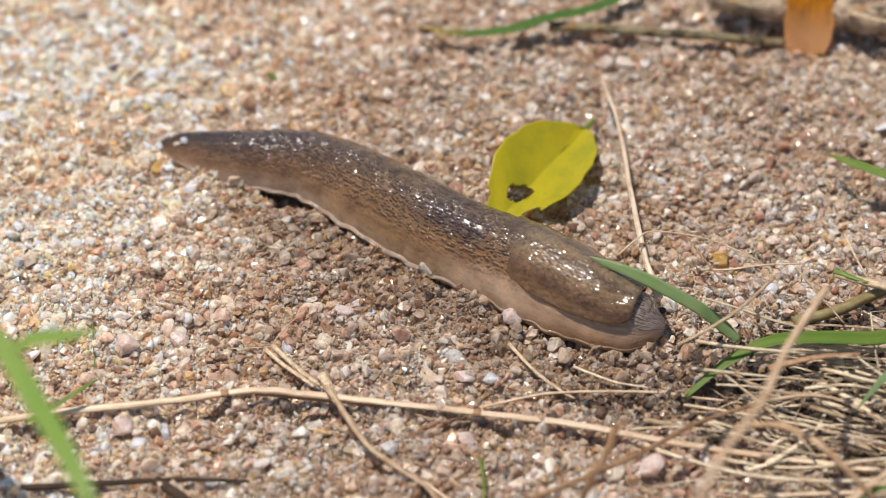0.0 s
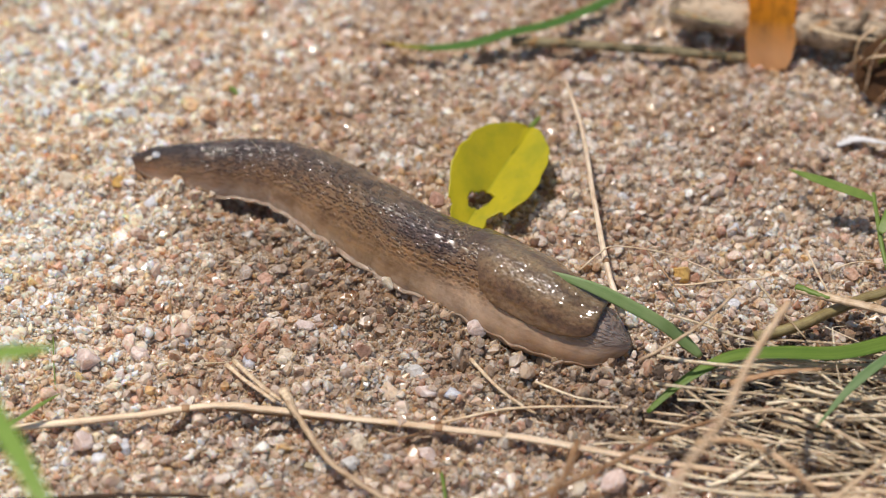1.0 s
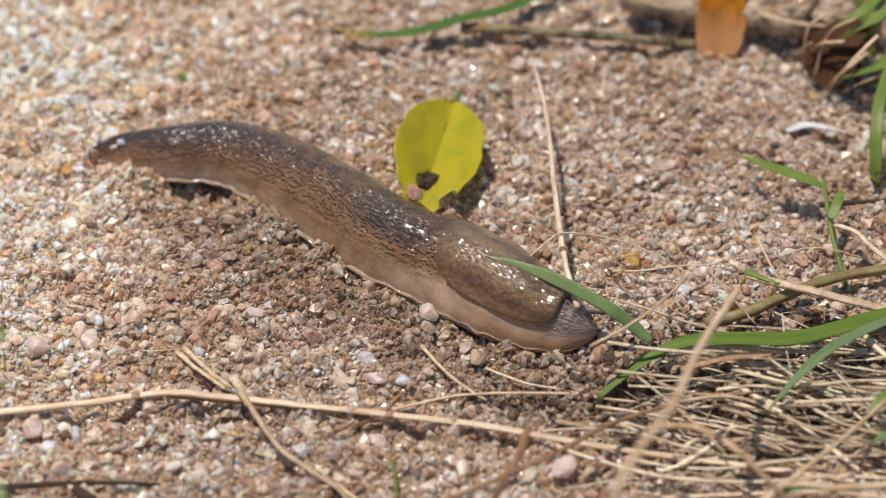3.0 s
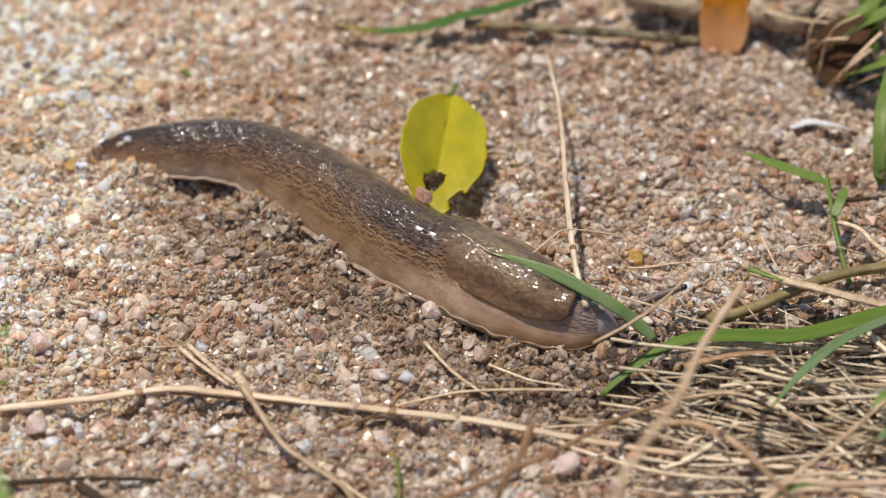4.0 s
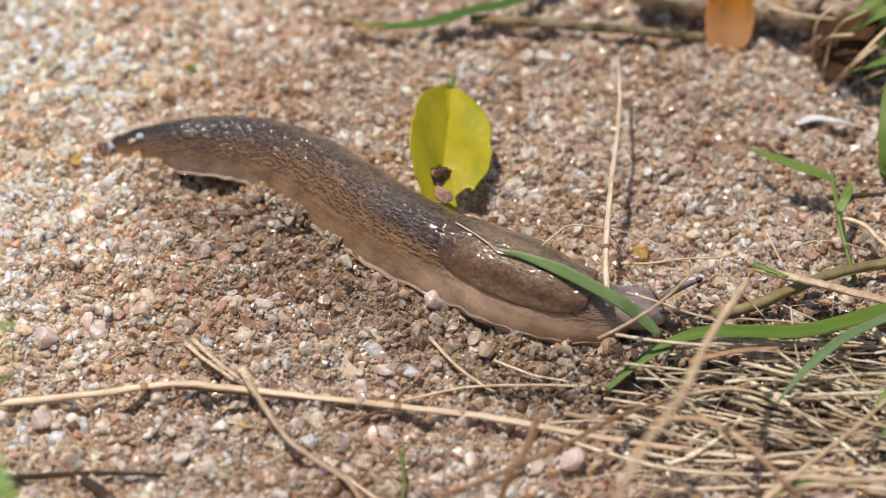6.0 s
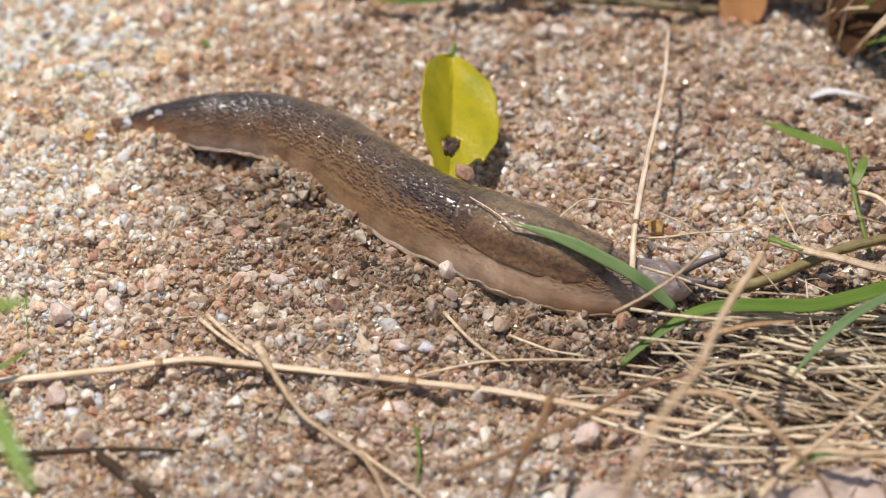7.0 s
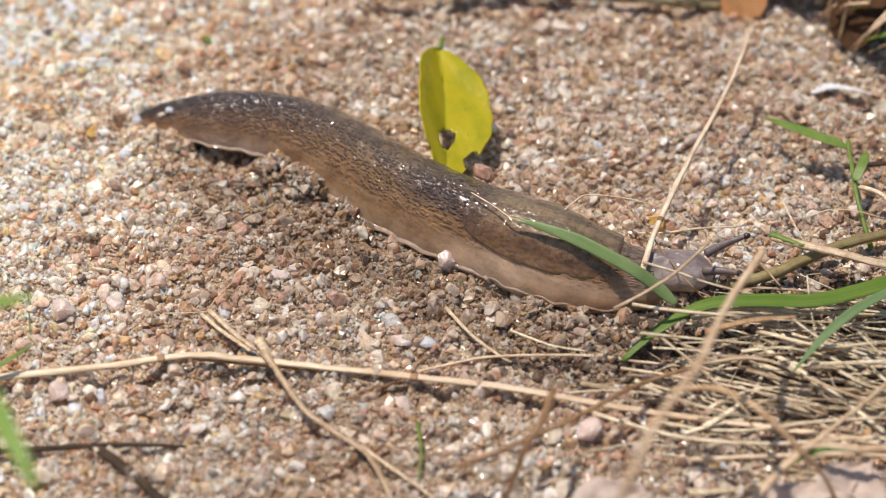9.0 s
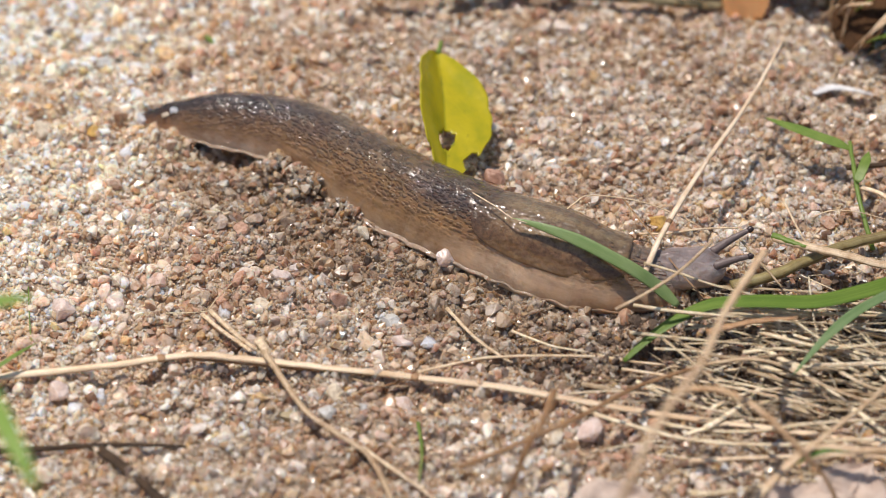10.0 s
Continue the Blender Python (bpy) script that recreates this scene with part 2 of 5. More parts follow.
def skin_material(name, kind):
    """Wet slug skin. The UV: x is the share of the body's length from the tail, y runs round it from the ridge of the back (0) to the sole (0.115)."""
    m = Mat(name)
    uv = m.coord("UV")
    sep = m.t.nodes.new("ShaderNodeSeparateXYZ")
    m.link(uv, sep.inputs[0])
    far, round_it = sep.outputs[0], sep.outputs[1]
    wobble = m.noise(1.0, 4, 0.6, m.scaled(uv, 40, 60, 1))
    height = m.math("ADD", round_it, m.math("MULTIPLY", m.math("SUBTRACT", wobble, 0.5), 0.030))
    blotch = m.noise(1.0, 4, 0.6, m.scaled(uv, 24, 36, 1))
    clouds = m.ramp(blotch, [(0.34, (0.74, 0.69, 0.65)), (0.5, (1, 1, 1)), (0.68, (1.2, 1.17, 1.14))])
    if kind == "body":
        warp = m.noise(1.0, 3, 0.6, m.scaled(uv, 50, 60, 1))
        bent = m.t.nodes.new("ShaderNodeVectorMath")
        bent.operation = "MULTIPLY_ADD"
        m.link(warp, bent.inputs[0])
        bent.inputs[1].default_value = (0.010, 0.004, 0)
        m.link(uv, bent.inputs[2])
        cells = m.node("TexVoronoi", Scale=1.0)
        cells.feature = "SMOOTH_F1"
        cells.inputs["Smoothness"].default_value = 0.25
        m.link(m.scaled(bent.outputs[0], 125, 205, 1), cells.inputs["Vector"])
        # dark slate back and pinkish lip in the tail half, warm brown in the middle, pale flank in front
        rear = m.ramp(height, [(0.0, (0.062, 0.044, 0.037)), (0.030, (0.085, 0.058, 0.043)), (0.052, (0.150, 0.090, 0.052)), (0.076, (0.225, 0.126, 0.064)), (0.092, (0.31, 0.186, 0.108)), (0.108, (0.52, 0.37, 0.27))])
        middle = m.ramp(height, [(0.0, (0.120, 0.080, 0.043)), (0.028, (0.155, 0.098, 0.050)), (0.050, (0.205, 0.120, 0.056)), (0.075, (0.255, 0.145, 0.066)), (0.095, (0.300, 0.175, 0.085)), (0.111, (0.46, 0.305, 0.190))])
        front = m.ramp(height, [(0.0, (0.16, 0.108, 0.062)), (0.05, (0.18, 0.105, 0.052)), (0.062, (0.20, 0.112, 0.052)), (0.074, (0.30, 0.178, 0.092)), (0.090, (0.50, 0.335, 0.215)), (0.110, (0.54, 0.37, 0.245))])
        c = m.mix(m.ramp(far, [(0.20, (0, 0, 0)), (0.42, (1, 1, 1))]), rear, middle)
        c = m.mix(m.ramp(far, [(0.60, (0, 0, 0)), (0.70, (1, 1, 1))]), c, front)
        # the rim of the foot turns orange-brown towards the head
        c = m.mix(m.math("MULTIPLY", m.math("MULTIPLY", m.ramp(far, [(0.74, (0, 0, 0)), (0.85, (1, 1, 1))]), m.ramp(height, [(0.084, (0, 0, 0)), (0.104, (1, 1, 1))])), 0.8), c, (0.30, 0.155, 0.07))
        # the translucent brown tip of the tail
        c = m.mix(m.math("MULTIPLY", m.ramp(far, [(0.02, (1, 1, 1)), (0.085, (0, 0, 0))]), 0.8), c, m.ramp(height, [(0.02, (0.048, 0.026, 0.016)), (0.06, (0.140, 0.059, 0.024)), (0.1, (0.271, 0.145, 0.079))]))
        # the dark slaty saddle just behind the mantle
        saddle = m.math("MULTIPLY", m.ramp(m.math("ADD", far, m.math("MULTIPLY", m.math("SUBTRACT", wobble, 0.5), 0.10)), [(0.47, (0, 0, 0)), (0.58, (1, 1, 1)), (0.655, (1, 1, 1)), (0.70, (0, 0, 0))]), m.ramp(height, [(0.004, (0.2, 0.2, 0.2)), (0.022, (1, 1, 1)), (0.040, (1, 1, 1)), (0.066, (0, 0, 0))]))
        c = m.mix(m.math("MULTIPLY", saddle, 0.8), c, (0.066, 0.044, 0.036))
        streak = m.noise(1.0, 4, 0.65, m.scaled(bent.outputs[0], 11, 150, 1))
        c = m.mix(0.9, c, clouds, "MULTIPLY")
        lines = m.ramp(round_it, [(0.07, (0.85, 0.85, 0.85)), (0.1, (0.3, 0.3, 0.3))])
        c = m.mix(lines, c, m.ramp(streak, [(0.34, (0.72, 0.67, 0.62)), (0.5, (0.97, 0.97, 0.97)), (0.66, (1.3, 1.24, 1.16))]), "MULTIPLY")
        net = m.ramp(cells.outputs["Distance"], [(0.15, (0.84, 0.82, 0.80)), (0.42, (0.94, 0.93, 0.92)), (0.62, (1.45, 1.38, 1.28))])
        # tubercles fade out towards the smooth sole
        fade = m.ramp(round_it, [(0.066, (1, 1, 1)), (0.094, (0.05, 0.05, 0.05))])
        c = m.mix(m.math("MULTIPLY", fade, 0.55), c, net, "MULTIPLY")
        # pale, smooth skin where the head draws in
        c = m.mix(m.math("MULTIPLY", m.ramp(far, [(0.885, (0, 0, 0)), (0.935, (1, 1, 1))]), m.ramp(height, [(0.0, (0.9, 0.9, 0.9)), (0.070, (0.8, 0.8, 0.8)), (0.095, (0, 0, 0))])), c, m.ramp(height, [(0.0, (0.24, 0.185, 0.16)), (0.03, (0.42, 0.335, 0.295)), (0.07, (0.55, 0.44, 0.38))]))
        m.colour(c)
        far_off = m.math("MINIMUM", m.math("DIVIDE", cells.outputs["Distance"], 0.62), 1.0)
        knob = m.math("MULTIPLY", m.math("SUBTRACT", 1.0, m.math("MULTIPLY", far_off, far_off)), m.ramp(round_it, [(0.045, (1, 1, 1)), (0.080, (0.15, 0.15, 0.15)), (0.094, (0.03, 0.03, 0.03))]))
        m.bump(knob, 1.0, 0.00050)
        m.bump(m.noise(1.0, 3, 0.5, m.scaled(uv, 26, 40, 1)), 0.6, 0.0004)
        m.put(Roughness=0.20, Specular_IOR_Level=0.85)
    elif kind == "head":
        c = m.ramp(height, [(0.0, (0.20, 0.160, 0.150)), (0.030, (0.27, 0.22, 0.205)), (0.055, (0.46, 0.385, 0.36)), (0.085, (0.55, 0.45, 0.40)), (0.115, (0.42, 0.29, 0.20))])
        c = m.mix(0.9, c, clouds, "MULTIPLY")
        specks = m.ramp(m.noise(1.0, 5, 0.75, m.scaled(uv, 160, 90, 1)), [(0.34, (0.5, 0.42, 0.36)), (0.45, (1, 1, 1))])
        m.colour(m.mix(0.6, c, specks, "MULTIPLY"))
        m.bump(m.noise(1.0, 3, 0.5, m.scaled(uv, 70, 40, 1)), 0.6, 0.0004)
        m.put(Roughness=0.30)
    elif kind == "mantle":
        c = m.ramp(height, [(0.0, (0.24, 0.175, 0.095)), (0.016, (0.145, 0.098, 0.056)), (0.034, (0.25, 0.172, 0.092)), (0.050, (0.215, 0.130, 0.064)), (0.064, (0.135, 0.070, 0.030)), (0.074, (0.22, 0.125, 0.060)), (0.084, (0.28, 0.170, 0.090))])
        back = m.ramp(height, [(0.0, (0.100, 0.065, 0.036)), (0.05, (0.108, 0.062, 0.032)), (0.066, (0.148, 0.079, 0.037)), (0.084, (0.199, 0.111, 0.055))])
        c = m.mix(m.ramp(far, [(0.675, (0, 0, 0)), (0.715, (1, 1, 1))]), back, c)
        mott = m.noise(1.0, 6, 0.78, m.scaled(uv, 100, 110, 1))
        c = m.mix(m.ramp(round_it, [(0.056, (0.9, 0.9, 0.9)), (0.078, (0.3, 0.3, 0.3))]), c, m.ramp(mott, [(0.36, (0.45, 0.39, 0.34)), (0.5, (0.97, 0.95, 0.93)), (0.68, (1.4, 1.35, 1.3))]), "MULTIPLY")
        m.colour(m.mix(0.8, c, clouds, "MULTIPLY"))
        lumps = m.node("TexVoronoi", Scale=1.0)
        lumps.feature = "SMOOTH_F1"
        lumps.inputs["Smoothness"].default_value = 0.5
        m.link(m.scaled(uv, 120, 150, 1), lumps.inputs["Vector"])
        far_off = m.math("MINIMUM", m.math("DIVIDE", lumps.outputs["Distance"], 0.65), 1.0)
        m.bump(m.math("SUBTRACT", 1.0, m.math("MULTIPLY", far_off, far_off)), 0.8, 0.00008)
        m.bump(m.noise(1.0, 3, 0.5, m.scaled(uv, 30, 34, 1)), 0.8, 0.0006)
        m.put(Roughness=0.36)
    else:
        c = m.ramp(m.noise(1.0, 4, 0.6, m.scaled(uv, 45, 120, 1)), [(0.3, (0.32, 0.205, 0.13)), (0.6, (0.46, 0.32, 0.22))])
        front = m.ramp(far, [(0.70, (1, 1, 1)), (0.88, (0.95, 0.80, 0.64))])
        m.colour(m.mix(1.0, c, front, "MULTIPLY"))
        m.bump(m.noise(1.0, 4, 0.6, m.scaled(uv, 130, 300, 1)), 0.8, 0.00025)
        m.put(Roughness=0.22)
    m.put(Subsurface_Weight=0.45, Subsurface_Radius=(1.0, 0.6, 0.38), Subsurface_Scale=0.0016, IOR=1.36)
    # the film of slime stands in small domes over the tubercles, each with a tilt of its own
    tilt = {"body": 0.62, "mantle": 0.30, "foot": 0.6, "head": 0.3}[kind]
    film = m.node("TexVoronoi", Scale=1.0)
    m.link(m.scaled(uv, 160 if kind == "body" else 100, 240 if kind == "body" else 160, 1), film.inputs["Vector"])
    lean = m.t.nodes.new("ShaderNodeVectorMath")
    lean.operation = "MULTIPLY_ADD"
    m.link(film.outputs["Color"], lean.inputs[0])
    lean.inputs[1].default_value = (tilt,) * 3
    lean.inputs[2].default_value = (-tilt / 2,) * 3
    geo = m.t.nodes.new("ShaderNodeNewGeometry")
    both = m.t.nodes.new("ShaderNodeVectorMath")
    both.operation = "ADD"
    m.link(geo.outputs["Normal"], both.inputs[0])
    m.link(lean.outputs[0], both.inputs[1])
    unit = m.t.nodes.new("ShaderNodeVectorMath")
    unit.operation = "NORMALIZE"
    m.link(both.outputs[0], unit.inputs[0])
    wave = m.node("Bump", Strength=0.5 if kind == "body" else 0.8, Distance=0.0006)
    m.link(m.noise(1.0, 3, 0.5, m.scaled(uv, 26, 40, 1)), wave.inputs["Height"])
    m.link(unit.outputs[0], wave.inputs["Normal"])
    round_off = m.node("Bump", Strength=1.0, Distance=0.00010)
    m.link(m.math("MULTIPLY", film.outputs["Distance"], film.outputs["Distance"]), round_off.inputs["Height"])
    round_off.invert = True
    m.link(wave.outputs[0], round_off.inputs["Normal"])
    m.link(round_off.outputs[0], m.p.inputs["Coat Normal"])
    m.put(Coat_Weight=1.0, Coat_Roughness=0.10, Coat_IOR=1.54, Specular_IOR_Level=0.3)
    return m.m


def plain_material(name, a, b, scale, rough, relief=0.5):
    m = Mat(name)
    n = m.noise(scale, 6, 0.65)
    m.colour(m.ramp(n, [(0.3, b), (0.65, a)]))
    m.put(Roughness=rough)
    m.bump(n, relief, 0.0006)
    return m.m


def bark_material(name, a, b, scale):
    """Rotten bark: dark and pale patches with lengthwise cracks and rusty stains."""
    m = Mat(name)
    patch = m.noise(scale, 5, 0.7)
    c = m.ramp(patch, [(0.42, b), (0.50, tuple((p + q) / 2 for p, q in zip(a, b))), (0.58, a)])
    rust = m.ramp(m.noise(scale * 1.7, 4, 0.6), [(0.58, (0, 0, 0)), (0.66, (0.7, 0.7, 0.7))])
    m.colour(m.mix(rust, c, (0.42, 0.20, 0.06)))
    m.put(Roughness=0.9)
    m.bump(patch, 1.0, 0.0012)
    m.bump(m.noise(scale * 5, 4, 0.6), 0.8, 0.0004)
    return m.m


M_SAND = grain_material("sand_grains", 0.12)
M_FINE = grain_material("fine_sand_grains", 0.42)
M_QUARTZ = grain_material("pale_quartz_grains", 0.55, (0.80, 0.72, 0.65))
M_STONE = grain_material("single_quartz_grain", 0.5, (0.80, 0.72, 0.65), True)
M_SOIL = soil_material()
M_HUMUS = plain_material("dark_soil", (0.17, 0.115, 0.08), (0.05, 0.034, 0.023), 900, 0.8)
M_PEBBLE = {
    "white": pebble_material("white_quartz", (0.84, 0.82, 0.81), (0.70, 0.67, 0.65), 0.22, 500, 0.4),
    "grey": pebble_material("grey_quartz", (0.62, 0.60, 0.56), (0.48, 0.44, 0.39), 0.3, 600, 0.2),
    "pink": pebble_material("pink_feldspar", (0.76, 0.59, 0.52), (0.62, 0.43, 0.35), 0.3, 700, 0.35),
    "tan": pebble_material("tan_quartz", (0.74, 0.61, 0.46), (0.58, 0.44, 0.31), 0.28, 600, 0.35),
    "orange": pebble_material("iron_stained_stone", (0.58, 0.30, 0.10), (0.36, 0.15, 0.05), 0.5),
    "yellow": pebble_material("ochre_stone", (0.66, 0.42, 0.12), (0.45, 0.24, 0.06), 0.5),
    "cream": pebble_material("cream_stone", (0.70, 0.60, 0.45), (0.50, 0.37, 0.24), 0.5),
    "olive": pebble_material("olive_stone", (0.42, 0.34, 0.19), (0.28, 0.21, 0.11), 0.5),
    "dark": pebble_material("dark_mineral", (0.16, 0.13, 0.13), (0.07, 0.06, 0.06), 0.3),
    "rust": pebble_material("brownish_pink_stone", (0.46, 0.27, 0.19), (0.30, 0.16, 0.11), 0.5),
}
M_STRAW = straw_material("dry_straw", (0.85, 0.73, 0.56), (0.46, 0.32, 0.21))
M_PALE = straw_material("bleached_straw", (0.84, 0.77, 0.60), (0.48, 0.37, 0.25))
M_LITTER = straw_material("broken_dry_grass", (0.96, 0.88, 0.70), (0.50, 0.37, 0.23), dull=0.50)
M_SWAY = straw_material("long_bleached_straw", (0.94, 0.91, 0.83), (0.80, 0.74, 0.63), dull=1.0)
M_TAN = straw_material("tan_bent_straw", (0.72, 0.58, 0.42), (0.50, 0.37, 0.25), dull=0.9)
M_BROWN = straw_material("brown_straw", (0.45, 0.29, 0.16), (0.24, 0.14, 0.07))
M_GREEN = blade_material("green_blade", (0.31, 0.43, 0.10), (0.21, 0.32, 0.06))
M_DEEP_GREEN = blade_material("deep_green_blade", (0.25, 0.38, 0.06), (0.12, 0.22, 0.03))
M_PALE_GREEN = blade_material("pale_green_blade", (0.37, 0.50, 0.22), (0.29, 0.42, 0.17))
M_GREEN_TIP = blade_material("green_blade_yellow_tip", (0.15, 0.30, 0.06), (0.08, 0.20, 0.035), (0.55, 0.40, 0.06))
M_NEAR_GREEN = blade_material("near_green_blade", (0.40, 0.58, 0.14), (0.31, 0.48, 0.09))
M_BLUISH = blade_material("blue_green_blade", (0.30, 0.42, 0.20), (0.20, 0.32, 0.13))
M_YELLOW = leaf_material("yellow_leaf", (0.66, 0.58, 0.022), (0.50, 0.49, 0.022), (0.30, 0.27, 0.03), bitten=((0.50, 0.275, 0.14, 0.085),))
M_AMBER = leaf_material("amber_dead_leaf", (0.82, 0.36, 0.02), (0.42, 0.15, 0.01), (0.20, 0.08, 0.02), 1.0, 0.5, 0.4, (0.98, 0.60, 0.27))
M_DEAD = leaf_material("pale_dead_leaf", (0.74, 0.60, 0.50), (0.56, 0.42, 0.33), (0.20, 0.12, 0.07), 1.0, 0.25, 0.7)
M_WHITE = plain_material("bleached_bark", (0.78, 0.76, 0.74), (0.55, 0.52, 0.50), 600, 0.5)
M_DARKLEAF = leaf_material("dark_brown_dead_leaf", (0.11, 0.05, 0.018), (0.05, 0.024, 0.01), (0.04, 0.025, 0.015), 1.0, 0.25, 0.95)
M_BRANCH = bark_material("mottled_branch_bark", (0.58, 0.45, 0.31), (0.09, 0.06, 0.035), 170)
# bark of the dark twigs, and the near-black of the painted shadow strip
M_TWIG_AND_SHADE = plain_material("dark_twig_bark_and_shade", (0.075, 0.042, 0.02), (0.025, 0.015, 0.009), 500, 0.9)
M_ROOT = bark_material("weathered_twig_bark", (0.33, 0.27, 0.15), (0.07, 0.06, 0.03), 240)
M_BODY = skin_material("slug_skin", "body")
M_MANTLE = skin_material("slug_mantle_skin", "mantle")
M_HEAD = skin_material("slug_head_skin", "head")
M_FOOT = skin_material("slug_foot_skin", "foot")
M_TENTACLE = plain_material("tentacle_skin", (0.20, 0.15, 0.135), (0.13, 0.095, 0.085), 1500, 0.3, 0.3)
M_EYE = plain_material("eye_spot_skin", (0.06, 0.04, 0.04), (0.03, 0.02, 0.02), 1500, 0.25, 0.2)


# ---- geometry helpers; lengths in millimetres ----
def part(name, bm, material, parent=None, label="", smooth=True):
    me = bpy.data.meshes.new(name)
    bm.to_mesh(me)
    bm.free()
    me.materials.append(material)
    if smooth:
        me.shade_smooth()
    ob = new(name, me)
    if parent:
        ob.parent = parent
    return tagged(ob, label=label)


def mesh_object(name, verts, faces, material, smooth=False):
    me = bpy.data.meshes.new(name)
    me.from_pydata(verts, [], faces)
    me.materials.append(material)
    if smooth:
        me.shade_smooth()
    return new(name, me)


def spline(points, count):
    """Catmull-Rom through the points, as count points evenly spread in its parameter."""
    p = [Vector(q) for q in points]
    p = [2 * p[0] - p[1], *p, 2 * p[-1] - p[-2]]
    out = []
    spans = len(p) - 3
    for i in range(count):
        f = i / (count - 1) * spans
        k = min(int(f), spans - 1)
        t = f - k
        a, b, c, d = p[k:k + 4]
        out.append(0.5 * (2 * b + (c - a) * t + (2 * a - 5 * b + 4 * c - d) * t * t + (3 * b - a - 3 * c + d) * t ** 3))
    return out


def land(x, y):
    """The height of the sand, in mm: low swells, and a hollow under the slug's tail end."""
    h = 0.45 * np.sin(0.13 * x + 0.4) * np.sin(0.11 * y + 1.1) + 0.3 * np.sin(0.31 * x + 0.17 * y) + 0.22 * np.sin(0.5 * y - 0.27 * x + 2)
    for k, (turn, wave, phase) in enumerate(SWELLS):
        h = h + (0.25 if k < 7 else 0.15) * np.sin((x * math.cos(turn) + y * math.sin(turn)) * wave + phase)
    h = h - 2.7 * np.exp(-(((x - HOLLOW[0]) / 6.5) ** 2 + ((y - HOLLOW[1]) / 4.5) ** 2))
    for rx, ry in HEAP:
        h = h + 1.15 * np.exp(-(((x - rx) / 2.4) ** 2 + ((y - ry) / 1.9) ** 2))
    return h * np.exp(-((x / 160) ** 2 + (y / 160) ** 2))


SWELLS = [(rng.uniform(0, 3.14), rng.uniform(0.5, 1.1) if k < 7 else rng.uniform(1.1, 2.4), rng.uniform(0, 6.28)) for k in range(16)]
HOLLOW = (-34.1, 15.3)
HEAP = [(-28.7, 13.2), (-25.7, 9.6), (-22.7, 6.2), (-19.4, 3.7), (-16.5, 0.6), (-14.4, -3.6), (-46.2, 17.7), (-43.2, 15.3)]


def sweep(bm, line, widths, heights, sides, uv_layer, crease=0.0, start_u=0.0, lean=0.0):
    """A tube of elliptical section along the line; crease folds it into a V, as a grass blade is."""
    n = len(line)
    rings = []
    total = sum((line[i + 1] - line[i]).length for i in range(n - 1))
    run = 0.0
    us = []
    for i, c in enumerate(line):
        ahead = (line[min(i + 1, n - 1)] - line[max(i - 1, 0)]).normalized()
        up = Vector((0, 0, 1))
        side = ahead.cross(up)
        side = side.normalized() if side.length > 1e-4 else Vector((1, 0, 0))
        up = side.cross(ahead).normalized()
        if lean:
            side, up = side * math.cos(lean) - up * math.sin(lean), up * math.cos(lean) + side * math.sin(lean)
        ring = []
        for k in range(sides):
            a = 2 * math.pi * k / sides
            sx, sz = math.cos(a), math.sin(a)
            q = c + side * sx * widths[i] + up * (sz * heights[i] + crease * abs(sx) * widths[i])
            ring.append(bm.verts.new(q * MM))
        rings.append(ring)
        us.append(run / max(total, 1e-6))
        if i < n - 1:
            run += (line[i + 1] - c).length
    for i in range(n - 1):
        for k in range(sides):
            f = bm.faces.new((rings[i][k], rings[i][(k + 1) % sides], rings[i + 1][(k + 1) % sides], rings[i + 1][k]))
            for loop, (u, v) in zip(f.loops, ((us[i], k), (us[i], k + 1), (us[i + 1], k + 1), (us[i + 1], k))):
                loop[uv_layer].uv = (start_u + u, v / sides)
    for ring in (rings[0][::-1], rings[-1]):
        bm.faces.new(ring)


def turned_home(ob, home):
    """Sets the origin of a mesh built in world space to the given place in mm."""
    ob.data.transform(Matrix.Translation(-Vector(home) * MM))
    ob.location = Vector(home) * MM
    return ob


def straw(points, width, material, label, name="straw", category="straw", group="", flat=0.7, tip=0.45, knots=()):
    """A dry stalk: uneven tube with nodes, narrower towards its end."""
    n = max(10, 5 * len(points))
    line = spline(points, n)
    r = random.Random(int(abs(points[0][0] * 977 + points[0][1] * 131)) + n)
    for i in range(n):
        line[i] = line[i] + Vector((r.uniform(-1, 1), r.uniform(-1, 1), r.uniform(-0.5, 0.5))) * width * 0.05
    ws = []
    for i in range(n):
        f = i / (n - 1)
        w = width * 0.5 * (1 - (1 - tip) * f ** 1.5) * r.uniform(0.93, 1.07)
        ws.append(w)
    bm = bmesh.new()
    uv = bm.loops.layers.uv.new("UVMap")
    sweep(bm, line, ws, [w * flat for w in ws], 8, uv)
    ob = part(name, bm, material)
    turned_home(ob, points[0])
    for k in knots:
        i = int(k * (n - 1))
        bead = bmesh.new()
        uvb = bead.loops.layers.uv.new("UVMap")
        ahead = (line[i + 1] - line[i - 1]).normalized() * width * 0.5
        short = [line[i] + ahead * (q - 2) / 2 - Vector(points[0]) for q in range(5)]
        fat = [ws[i] * q for q in (0.96, 1.16, 1.24, 1.16, 0.96)]
        sweep(bead, short, fat, [w * flat for w in fat], 8, uvb)
        part("node", bead, M_BROWN, ob, "swollen brown stem node")
    return tagged(ob, label, category, group)


